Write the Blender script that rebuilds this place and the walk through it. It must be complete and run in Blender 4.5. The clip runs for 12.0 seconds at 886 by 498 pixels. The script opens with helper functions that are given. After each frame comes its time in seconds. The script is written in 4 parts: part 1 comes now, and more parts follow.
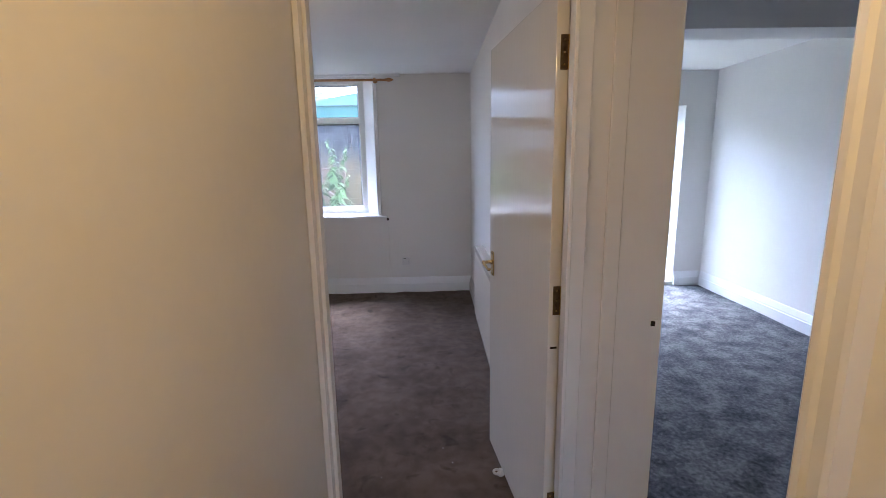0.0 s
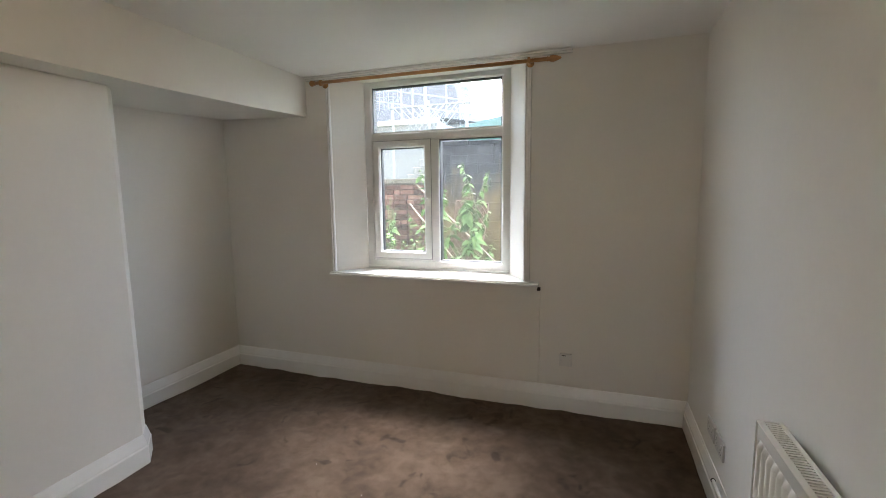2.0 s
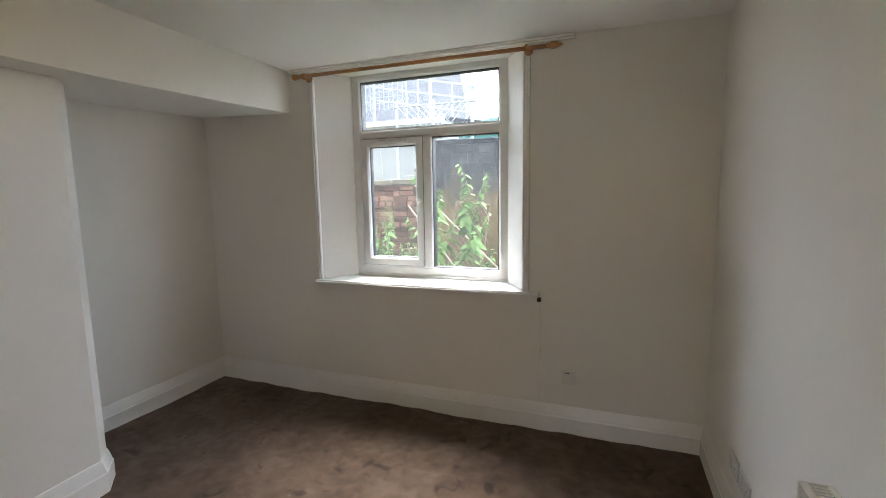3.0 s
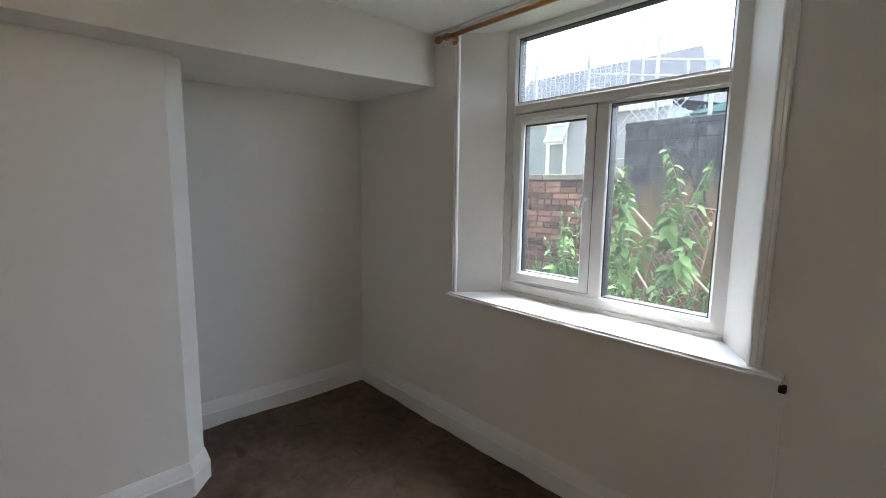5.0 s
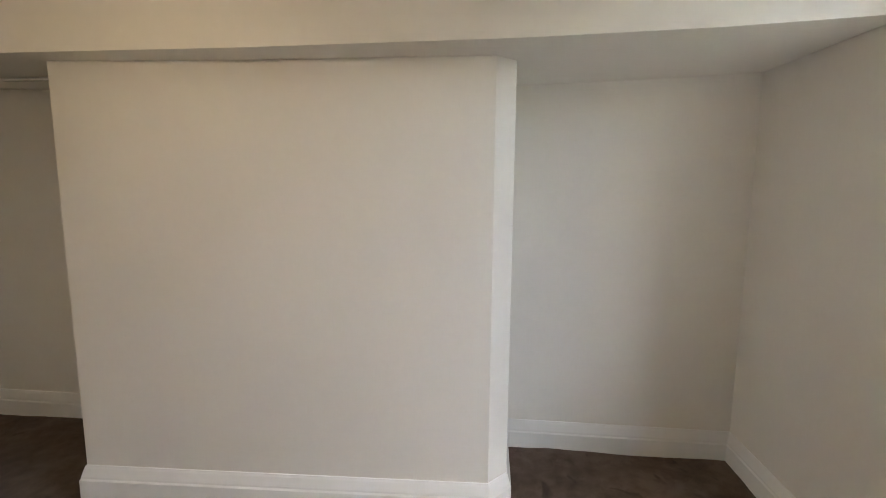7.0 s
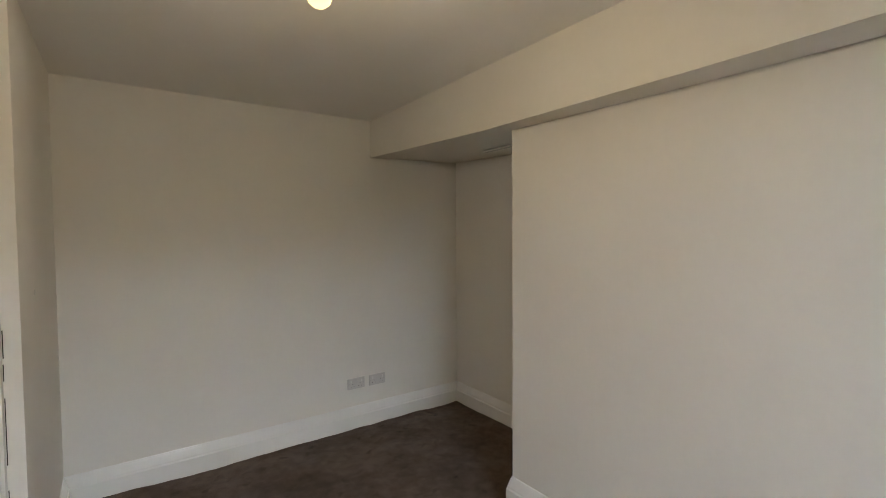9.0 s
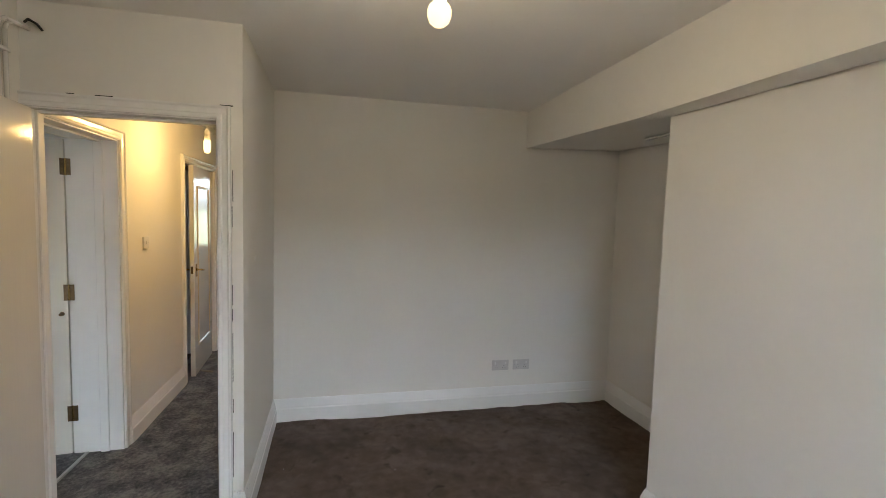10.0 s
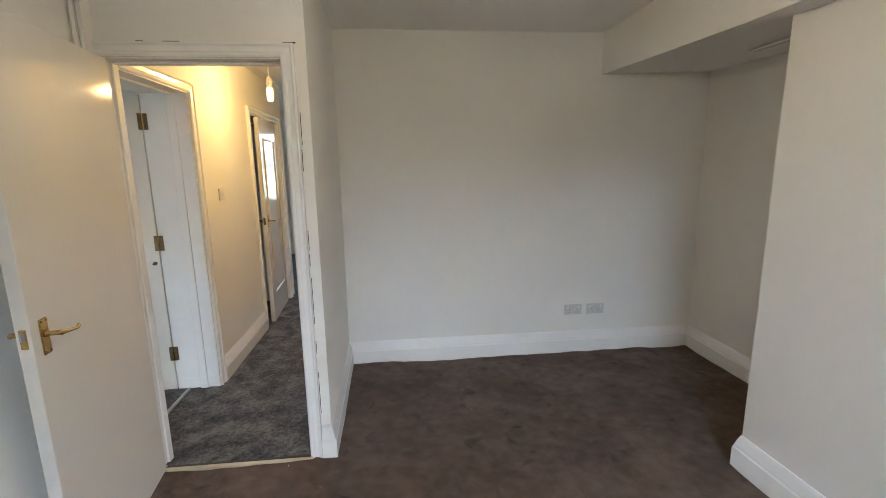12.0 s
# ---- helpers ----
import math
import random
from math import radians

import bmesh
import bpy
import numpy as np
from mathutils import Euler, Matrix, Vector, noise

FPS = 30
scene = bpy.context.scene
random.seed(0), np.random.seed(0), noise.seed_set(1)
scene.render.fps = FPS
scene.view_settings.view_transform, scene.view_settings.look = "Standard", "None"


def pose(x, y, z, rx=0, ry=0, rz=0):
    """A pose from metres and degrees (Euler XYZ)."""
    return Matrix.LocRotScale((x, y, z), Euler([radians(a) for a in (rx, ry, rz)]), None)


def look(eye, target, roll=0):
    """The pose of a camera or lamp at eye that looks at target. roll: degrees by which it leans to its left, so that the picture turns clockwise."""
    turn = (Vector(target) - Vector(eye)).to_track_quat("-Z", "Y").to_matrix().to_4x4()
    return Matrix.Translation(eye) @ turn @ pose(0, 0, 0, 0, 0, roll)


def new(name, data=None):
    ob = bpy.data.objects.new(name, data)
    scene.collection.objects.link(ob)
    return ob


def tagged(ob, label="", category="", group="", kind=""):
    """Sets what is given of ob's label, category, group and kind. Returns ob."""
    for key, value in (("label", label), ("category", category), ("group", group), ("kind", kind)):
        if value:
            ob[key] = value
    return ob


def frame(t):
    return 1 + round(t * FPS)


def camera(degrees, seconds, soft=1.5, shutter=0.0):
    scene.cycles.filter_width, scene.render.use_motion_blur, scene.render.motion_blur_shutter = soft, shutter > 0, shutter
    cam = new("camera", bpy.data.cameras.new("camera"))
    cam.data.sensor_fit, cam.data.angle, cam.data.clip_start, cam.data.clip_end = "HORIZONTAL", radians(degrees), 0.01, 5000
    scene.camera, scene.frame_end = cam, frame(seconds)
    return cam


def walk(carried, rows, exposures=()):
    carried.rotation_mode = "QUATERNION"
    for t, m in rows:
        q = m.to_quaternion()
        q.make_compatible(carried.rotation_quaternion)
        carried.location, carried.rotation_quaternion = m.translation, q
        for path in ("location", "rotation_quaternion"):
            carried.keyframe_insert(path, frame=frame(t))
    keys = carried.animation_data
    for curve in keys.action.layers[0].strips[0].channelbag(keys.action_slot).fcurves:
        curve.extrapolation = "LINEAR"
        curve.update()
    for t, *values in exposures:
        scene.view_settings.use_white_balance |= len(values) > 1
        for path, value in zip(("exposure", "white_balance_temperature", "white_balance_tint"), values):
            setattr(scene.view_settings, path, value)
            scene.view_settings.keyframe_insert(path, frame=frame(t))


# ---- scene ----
cam = camera(89.7, 12.0, soft=0.9)
PATH = [
    (0, (-0.429, -5.133, 1.512), (-0.392, -3.17, 1.131), -1.0),
    (0.3, (-0.373, -4.675, 1.495), (-0.388, -2.713, 1.111), -0.3),
    (0.5, (-0.421, -4.254, 1.522), (-0.521, -2.288, 1.168), -0.1),
    (0.7, (-0.414, -3.92, 1.525), (-0.679, -1.966, 1.188), 0.6),
    (1, (-0.492, -3.527, 1.531), (-0.847, -1.581, 1.239), 0.3),
    (1.5, (-0.58, -3.254, 1.554), (-1.096, -1.337, 1.312), -0.6),
    (2, (-0.585, -3.116, 1.555), (-1.239, -1.243, 1.304), -0.7),
    (2.5, (-0.54, -3.007, 1.563), (-1.215, -1.142, 1.311), -0.9),
    (2.7, (-0.544, -2.949, 1.565), (-1.216, -1.082, 1.315), -1.0),
    (4.3, (-0.616, -2.094, 1.518), (-1.832, -0.528, 1.257), 0.4),
    (4.5, (-0.605, -2.016, 1.538), (-1.927, -0.539, 1.271), 0.6),
    (5, (-0.68, -1.873, 1.539), (-2.142, -0.533, 1.281), 0.7),
    (5.5, (-0.879, -1.704, 1.542), (-2.477, -0.529, 1.287), 0.8),
    (6, (-1.015, -1.645, 1.572), (-2.826, -0.832, 1.323), 0.9),
    (6.5, (-1.09, -1.526, 1.558), (-3.049, -1.216, 1.303), 1.2),
    (7, (-1.064, -1.416, 1.559), (-3.037, -1.624, 1.307), 0.4),
    (7.2, (-1.052, -1.403, 1.561), (-2.992, -1.819, 1.311), 0.0),
    (8.8, (-1.164, -1.615, 1.549), (-2.499, -3.101, 1.456), -1.0),
    (9, (-1.22, -1.603, 1.571), (-2.365, -3.241, 1.497), -0.4),
    (9.5, (-1.29, -1.503, 1.579), (-1.983, -3.379, 1.536), 1.2),
    (10, (-1.356, -1.44, 1.602), (-1.798, -3.385, 1.455), 1.7),
    (10.5, (-1.358, -1.45, 1.58), (-1.619, -3.418, 1.337), 1.8),
    (11, (-1.325, -1.467, 1.561), (-1.361, -3.444, 1.258), 1.3),
    (11.5, (-1.313, -1.481, 1.554), (-1.183, -3.446, 1.202), 0.4),
    (12, (-1.281, -1.555, 1.542), (-1.474, -3.51, 1.169), -0.9),
]
walk(cam, [(t, look(eye, target, roll)) for t, eye, target, roll in PATH],
     exposures=[(0, 4.15, 4900, 16), (0.6, 4.12, 5900, 8), (1.0, 4.08, 5900, 6), (2.0, 3.86, 6050, 6), (2.7, 3.82, 6050, 6), (4.5, 3.57, 5850, 6), (5.0, 3.43, 5800, 6),
                (5.5, 3.4, 5750, 7), (6.0, 3.1, 5900, 8), (6.5, 3.8, 6150, 9), (7.0, 4.42, 6350, 8), (9.0, 4.38, 6050, 5), (9.5, 4.24, 6150, 7),
                (10.0, 4.5, 5650, 5), (10.5, 4.66, 5250, 8), (11.2, 4.76, 5150, 8), (12, 4.8, 5450, 5)])

# ---- world, sun, exposure ----
world = bpy.data.worlds.new("sky")
scene.world = world
world.use_nodes = True
wn = world.node_tree
sky = wn.nodes.new("ShaderNodeTexSky")
sky.sky_type = "NISHITA"
sky.sun_disc = False
sky.sun_elevation = radians(60)
sky.sun_rotation = radians(-5)
sky.dust_density = 4.5
grey = wn.nodes.new("ShaderNodeHueSaturation")  # overcast: the blue goes out of the sky
grey.inputs["Saturation"].default_value = 0.5
grey.inputs["Value"].default_value = 1.3
wn.links.new(sky.outputs[0], grey.inputs["Color"])
bg = wn.nodes["Background"]
bg.inputs["Strength"].default_value = 0.15
wn.links.new(grey.outputs[0], bg.inputs["Color"])

sun_data = bpy.data.lights.new("sun", "SUN")
sun_data.energy, sun_data.angle, sun_data.color = 0.13, radians(45), (1.0, 0.97, 0.93)
sun = new("sun", sun_data)
sun.matrix_world = look((0, 0, 30), (0.4, -10.0, 26.6))


def bulb_light(name, place, watts, colour):
    data = bpy.data.lights.new(name, "POINT")
    data.energy, data.shadow_soft_size, data.color = watts, 0.03, colour
    ob = new(name, data)
    ob.location = place
    return ob


ROOM_BULB, HALL_BULB = Vector((-1.605, -2.665, 2.150)), Vector((-0.372, -5.09, 2.075))


# ---- materials ----
def mat(name, colour, rough=0.6, metal=0.0, vary=0.08, scale=6.0, fine=60.0, bump=0.1, coat=0.0, colour2=None, random=0.0, spec=0.5, stretch=None):
    """A procedural paint or solid: two scales of tone, fine relief."""
    m = bpy.data.materials.new(name)
    m.use_nodes = True
    t = m.node_tree
    b = t.nodes["Principled BSDF"]
    co = t.nodes.new("ShaderNodeTexCoord")
    big = t.nodes.new("ShaderNodeTexNoise")
    big.inputs["Scale"].default_value, big.inputs["Detail"].default_value = scale, 5
    small = t.nodes.new("ShaderNodeTexNoise")
    small.inputs["Scale"].default_value, small.inputs["Detail"].default_value = fine, 4
    geo = t.nodes.new("ShaderNodeNewGeometry")
    for n in (big, small):
        t.links.new(geo.outputs["Position"], n.inputs["Vector"])
    if stretch:  # brush marks run along one axis
        brush = t.nodes.new("ShaderNodeMapping")
        brush.inputs["Scale"].default_value = stretch
        t.links.new(geo.outputs["Position"], brush.inputs[0])
        t.links.new(brush.outputs[0], small.inputs["Vector"])
    add = t.nodes.new("ShaderNodeMath")
    add.operation = "MULTIPLY_ADD"
    add.inputs[1].default_value = 0.35
    t.links.new(small.outputs["Fac"], add.inputs[0])
    t.links.new(big.outputs["Fac"], add.inputs[2])
    ramp = t.nodes.new("ShaderNodeMapRange")
    ramp.inputs["From Min"].default_value, ramp.inputs["From Max"].default_value = 0.35, 1.0
    t.links.new(add.outputs[0], ramp.inputs["Value"])
    mix = t.nodes.new("ShaderNodeMix")
    mix.data_type = "RGBA"
    c2 = colour2 or [min(1, c * (1 + vary)) for c in colour]
    c1 = colour if colour2 else [c * (1 - vary) for c in colour]
    mix.inputs["A"].default_value, mix.inputs["B"].default_value = (*c1, 1), (*c2, 1)
    t.links.new(ramp.outputs[0], mix.inputs["Factor"])
    out = mix.outputs["Result"]
    if random:
        info = t.nodes.new("ShaderNodeObjectInfo")
        mr = t.nodes.new("ShaderNodeMapRange")
        mr.inputs["To Min"].default_value, mr.inputs["To Max"].default_value = 1 - random, 1 + random
        t.links.new(info.outputs["Random"], mr.inputs["Value"])
        hsv = t.nodes.new("ShaderNodeHueSaturation")
        t.links.new(mr.outputs[0], hsv.inputs["Value"])
        t.links.new(out, hsv.inputs["Color"])
        out = hsv.outputs["Color"]
    t.links.new(out, b.inputs["Base Color"])
    b.inputs["Roughness"].default_value, b.inputs["Metallic"].default_value = rough, metal
    b.inputs["Specular IOR Level"].default_value = spec
    b.inputs["Coat Weight"].default_value = coat
    if bump:
        bp = t.nodes.new("ShaderNodeBump")
        bp.inputs["Strength"].default_value, bp.inputs["Distance"].default_value = bump, 0.004
        t.links.new(small.outputs["Fac"], bp.inputs["Height"])
        t.links.new(bp.outputs[0], b.inputs["Normal"])
    return m


WALL = mat("wall_paint", (0.82, 0.80, 0.752), 0.7, vary=0.035, scale=1.3, fine=35, bump=0.06)
CEIL = mat("ceiling_paint", (0.86, 0.85, 0.825), 0.85, vary=0.03, scale=1.5, fine=40, bump=0.06)
GLOSS = mat("gloss_paint", (0.875, 0.87, 0.855), 0.25, vary=0.03, scale=4, fine=18, bump=0.05)
DOOR = mat("door_gloss_paint", (0.80, 0.775, 0.715), 0.12, vary=0.02, scale=3, fine=60, bump=0.10, stretch=(1, 1, 0.06))
UPVC = mat("white_upvc", (0.76, 0.755, 0.735), 0.35, vary=0.02, scale=5, fine=50, bump=0.02)
ENAMEL = mat("radiator_enamel", (0.80, 0.79, 0.75), 0.25, vary=0.02, scale=4, fine=30, bump=0.02)
PLASTIC = mat("white_plastic", (0.74, 0.73, 0.70), 0.4, vary=0.03, scale=20, fine=90, bump=0.02)
SOCKET = mat("aged_plastic", (0.63, 0.61, 0.585), 0.45, vary=0.06, scale=20, fine=90, bump=0.02)
BRASS = mat("brass", (0.60, 0.43, 0.17), 0.2, 0.95, vary=0.25, scale=40, fine=200, bump=0.1)
OLDBRASS = mat("tarnished_brass", (0.15, 0.10, 0.05), 0.4, 0.85, vary=0.4, scale=50, fine=200, bump=0.2)
STEEL = mat("steel", (0.45, 0.45, 0.44), 0.35, 0.9, vary=0.1, scale=30, bump=0.05)
PINE = mat("varnished_pine", (0.42, 0.21, 0.07), 0.35, vary=0.2, scale=8, fine=70, bump=0.1)
DARK = mat("dark_gap", (0.02, 0.018, 0.016), 0.8, bump=0)
SEAL = mat("grey_seal", (0.22, 0.22, 0.22), 0.6, bump=0)
GASKET = mat("black_gasket", (0.02, 0.02, 0.022), 0.6, bump=0)
BRICK = mat("red_brick", (0.085, 0.046, 0.038), 0.9, vary=0.3, scale=9, fine=80, bump=0.6, colour2=(0.175, 0.10, 0.080), random=0.65, spec=0.15)
MORTAR = mat("mortar", (0.11, 0.095, 0.075), 0.95, vary=0.3, scale=8, fine=90, bump=0.6, spec=0.1)
COPING = mat("stone_coping", (0.13, 0.12, 0.105), 0.9, vary=0.3, scale=6, fine=60, bump=0.5, random=0.15, spec=0.15)
STEP = mat("pale_stone", (0.23, 0.24, 0.25), 0.9, vary=0.2, scale=6, fine=60, bump=0.4, random=0.1)
SOIL = mat("garden_soil", (0.05, 0.045, 0.025), 0.95, scale=3, fine=40, bump=0.8, colour2=(0.16, 0.17, 0.06))
RENDERW = mat("house_render", (0.29, 0.305, 0.33), 0.85, vary=0.06, scale=1.0, fine=30, bump=0.2, spec=0.1)
SLATE = mat("slate_roof", (0.045, 0.048, 0.056), 0.7, vary=0.25, scale=2, fine=20, bump=0.4, random=0.2, spec=0.05)
TEAL = mat("teal_metal", (0.03, 0.15, 0.15), 0.5, vary=0.15, scale=2, fine=20, bump=0.1)
SCAFF = mat("galvanised_tube", (0.36, 0.385, 0.415), 0.6, 0.0, vary=0.2, scale=5, bump=0.1, spec=0.15)
TRELLIS = mat("brown_stained_wood", (0.14, 0.09, 0.068), 0.8, vary=0.25, scale=10, fine=80, bump=0.3)
POLE = mat("weathered_pole", (0.24, 0.20, 0.15), 0.7, vary=0.2, scale=8, fine=60, bump=0.2)
STEM = mat("green_stem", (0.10, 0.15, 0.05), 0.6, vary=0.2, scale=15, bump=0.2)
LEAF = mat("leaf_green", (0.07, 0.13, 0.045), 0.75, scale=12, fine=70, bump=0.25, colour2=(0.14, 0.215, 0.075), random=0.3, spec=0.1)
LEAF2 = mat("dark_leaf_green", (0.03, 0.075, 0.02), 0.5, scale=14, fine=70, bump=0.25, colour2=(0.08, 0.16, 0.035), random=0.3, spec=0.2)


def carpet(name, colours, scale, patch):
    """Cut-pile carpet: worn patches, tufts, crushed pile."""
    m = bpy.data.materials.new(name)
    m.use_nodes = True
    t = m.node_tree
    b = t.nodes["Principled BSDF"]
    geo = t.nodes.new("ShaderNodeNewGeometry")
    noises = []
    for s, d, w in ((patch, 3, 0.15), (scale, 4, 0.25), (300, 2, 0.0)):
        n = t.nodes.new("ShaderNodeTexNoise")
        n.inputs["Scale"].default_value, n.inputs["Detail"].default_value, n.inputs["Distortion"].default_value = s, d, w
        t.links.new(geo.outputs["Position"], n.inputs["Vector"])
        noises.append(n)
    mul = t.nodes.new("ShaderNodeMath")
    mul.operation = "MULTIPLY_ADD"
    mul.inputs[1].default_value = 0.5
    t.links.new(noises[0].outputs["Fac"], mul.inputs[0])
    half = t.nodes.new("ShaderNodeMath")
    half.operation = "MULTIPLY_ADD"
    half.inputs[1].default_value = 0.4
    t.links.new(noises[1].outputs["Fac"], half.inputs[0])
    third = t.nodes.new("ShaderNodeMath")
    third.operation = "MULTIPLY"
    third.inputs[1].default_value = 0.25
    t.links.new(noises[2].outputs["Fac"], third.inputs[0])
    t.links.new(third.outputs[0], half.inputs[2])
    t.links.new(half.outputs[0], mul.inputs[2])
    ramp = t.nodes.new("ShaderNodeValToRGB")
    e = ramp.color_ramp.elements
    e[0].position, e[1].position = 0.45, 0.69
    e[0].color, e[1].color = (*colours[0], 1), (*colours[2], 1)
    mid = e.new(0.57)
    mid.color = (*colours[1], 1)
    t.links.new(mul.outputs[0], ramp.inputs[0])
    dents = t.nodes.new("ShaderNodeTexNoise")  # footmarks and dents in the pile
    dents.inputs["Scale"].default_value, dents.inputs["Detail"].default_value, dents.inputs["Distortion"].default_value = 8.0, 2, 0.8
    t.links.new(geo.outputs["Position"], dents.inputs["Vector"])
    dm = t.nodes.new("ShaderNodeMapRange")
    dm.inputs["From Min"].default_value, dm.inputs["From Max"].default_value = 0.62, 0.74
    t.links.new(dents.outputs["Fac"], dm.inputs["Value"])
    worn = t.nodes.new("ShaderNodeMix")
    worn.data_type, worn.blend_type = "RGBA", "MULTIPLY"
    worn.inputs["B"].default_value = (0.55, 0.52, 0.52, 1)
    t.links.new(dm.outputs[0], worn.inputs["Factor"])
    t.links.new(ramp.outputs[0], worn.inputs["A"])
    t.links.new(worn.outputs["Result"], b.inputs["Base Color"])
    b.inputs["Roughness"].default_value = 0.95
    b.inputs["Specular IOR Level"].default_value = 0.1
    b.inputs["Sheen Weight"].default_value = 0.12
    bp = t.nodes.new("ShaderNodeBump")
    bp.inputs["Strength"].default_value, bp.inputs["Distance"].default_value = 0.7, 0.006
    t.links.new(mul.outputs[0], bp.inputs["Height"])
    t.links.new(bp.outputs[0], b.inputs["Normal"])
    return m


BROWN = carpet("brown_carpet", ((0.063, 0.040, 0.028), (0.096, 0.065, 0.046), (0.136, 0.095, 0.068)), 14, 2.6)
GREY = carpet("grey_carpet", ((0.026, 0.028, 0.034), (0.088, 0.087, 0.090), (0.185, 0.18, 0.172)), 48, 7)


def glass(name):
    m = bpy.data.materials.new(name)
    m.use_nodes = True
    t = m.node_tree
    t.nodes.remove(t.nodes["Principled BSDF"])
    clear, shine = t.nodes.new("ShaderNodeBsdfTransparent"), t.nodes.new("ShaderNodeBsdfGlossy")
    clear.inputs["Color"].default_value = (0.985, 0.99, 0.987, 1)
    shine.inputs["Roughness"].default_value = 0.02
    edge = t.nodes.new("ShaderNodeLayerWeight")
    edge.inputs["Blend"].default_value = 0.5
    steep = t.nodes.new("ShaderNodeMath")
    steep.operation = "POWER"
    steep.inputs[1].default_value = 5
    t.links.new(edge.outputs["Facing"], steep.inputs[0])
    fres = t.nodes.new("ShaderNodeMath")
    fres.operation = "MULTIPLY_ADD"
    fres.inputs[1].default_value, fres.inputs[2].default_value = 0.6, 0.03
    t.links.new(steep.outputs[0], fres.inputs[0])
    mix = t.nodes.new("ShaderNodeMixShader")
    t.links.new(fres.outputs[0], mix.inputs[0])
    t.links.new(clear.outputs[0], mix.inputs[1])
    t.links.new(shine.outputs[0], mix.inputs[2])
    film = t.nodes.new("ShaderNodeBsdfTranslucent")  # thin pale film added to veil the view outside with haze
    film.inputs["Color"].default_value = (0.8, 0.85, 0.9, 1)
    hazed = t.nodes.new("ShaderNodeMixShader")
    hazed.inputs[0].default_value = 0.010
    t.links.new(mix.outputs[0], hazed.inputs[1])
    t.links.new(film.outputs[0], hazed.inputs[2])
    t.links.new(hazed.outputs[0], t.nodes["Material Output"].inputs["Surface"])
    return m


GLASS = glass("window_glass")


def emitter(name, colour, strength):
    m = bpy.data.materials.new(name)
    m.use_nodes = True
    b = m.node_tree.nodes["Principled BSDF"]
    b.inputs["Base Color"].default_value = (0.9, 0.88, 0.8, 1)
    b.inputs["Emission Color"].default_value = (*colour, 1)
    b.inputs["Emission Strength"].default_value = strength
    return m


WARM = (1.0, 0.73, 0.43)
GLOW = emitter("lit_bulb_glass", (1.0, 0.66, 0.26), 0.11)


def dark_stone():
    """Old stone: buff below, black with soot and lichen towards the top, in ragged streaks."""
    m = mat("sooty_stone", (0.085, 0.066, 0.036), 0.9, scale=5, fine=30, bump=0.5, colour2=(0.165, 0.13, 0.075), random=0.07, spec=0.08)
    t = m.node_tree
    b = t.nodes["Principled BSDF"]
    base = b.inputs["Base Color"].links[0].from_socket
    geo = t.nodes.new("ShaderNodeNewGeometry")
    sep = t.nodes.new("ShaderNodeSeparateXYZ")
    t.links.new(geo.outputs["Position"], sep.inputs[0])
    stretch = t.nodes.new("ShaderNodeMapping")
    stretch.inputs["Scale"].default_value = (9, 9, 2.5)
    t.links.new(geo.outputs["Position"], stretch.inputs[0])
    n = t.nodes.new("ShaderNodeTexNoise")
    n.inputs["Scale"].default_value, n.inputs["Detail"].default_value = 1.0, 7
    t.links.new(stretch.outputs[0], n.inputs["Vector"])
    add = t.nodes.new("ShaderNodeMath")
    add.operation = "MULTIPLY_ADD"
    add.inputs[1].default_value = 1.1
    t.links.new(n.outputs["Fac"], add.inputs[0])
    t.links.new(sep.outputs["Z"], add.inputs[2])
    mr = t.nodes.new("ShaderNodeMapRange")
    mr.inputs["From Min"].default_value, mr.inputs["From Max"].default_value = 1.75, 2.35
    t.links.new(add.outputs[0], mr.inputs["Value"])
    mix = t.nodes.new("ShaderNodeMix")
    mix.data_type = "RGBA"
    spots = t.nodes.new("ShaderNodeTexNoise")  # pale lichen and lime splashes on the soot
    spots.inputs["Scale"].default_value, spots.inputs["Detail"].default_value = 3.4, 9
    t.links.new(stretch.outputs[0], spots.inputs["Vector"])
    sm = t.nodes.new("ShaderNodeMapRange")
    sm.inputs["From Min"].default_value, sm.inputs["From Max"].default_value = 0.47, 0.66
    t.links.new(spots.outputs["Fac"], sm.inputs["Value"])
    soot = t.nodes.new("ShaderNodeMix")
    soot.data_type = "RGBA"
    soot.inputs["A"].default_value, soot.inputs["B"].default_value = (0.018, 0.020, 0.026, 1), (0.075, 0.080, 0.092, 1)
    t.links.new(sm.outputs[0], soot.inputs["Factor"])
    t.links.new(soot.outputs["Result"], mix.inputs["B"])
    t.links.new(mr.outputs[0], mix.inputs["Factor"])
    t.links.new(base, mix.inputs["A"])
    t.links.new(mix.outputs["Result"], b.inputs["Base Color"])
    return m


SOOT = dark_stone()


# ---- building helpers ----
def part(name, bm, material, parent=None, label="", smooth=False):
    me = bpy.data.meshes.new(name)
    bmesh.ops.recalc_face_normals(bm, faces=bm.faces)
    bm.to_mesh(me)
    bm.free()
    me.materials.append(material)
    if smooth:
        for p in me.polygons:
            p.use_smooth = True
    ob = new(name, me)
    if parent is not None:
        ob.parent = parent
    if label:
        ob["label"] = label
    return ob


def thing(name, label, category, group="", at=None):
    ob = new(name)
    ob.empty_display_size = 0.1
    if at is not None:
        ob.matrix_basis = at
    return tagged(ob, label, category, group)


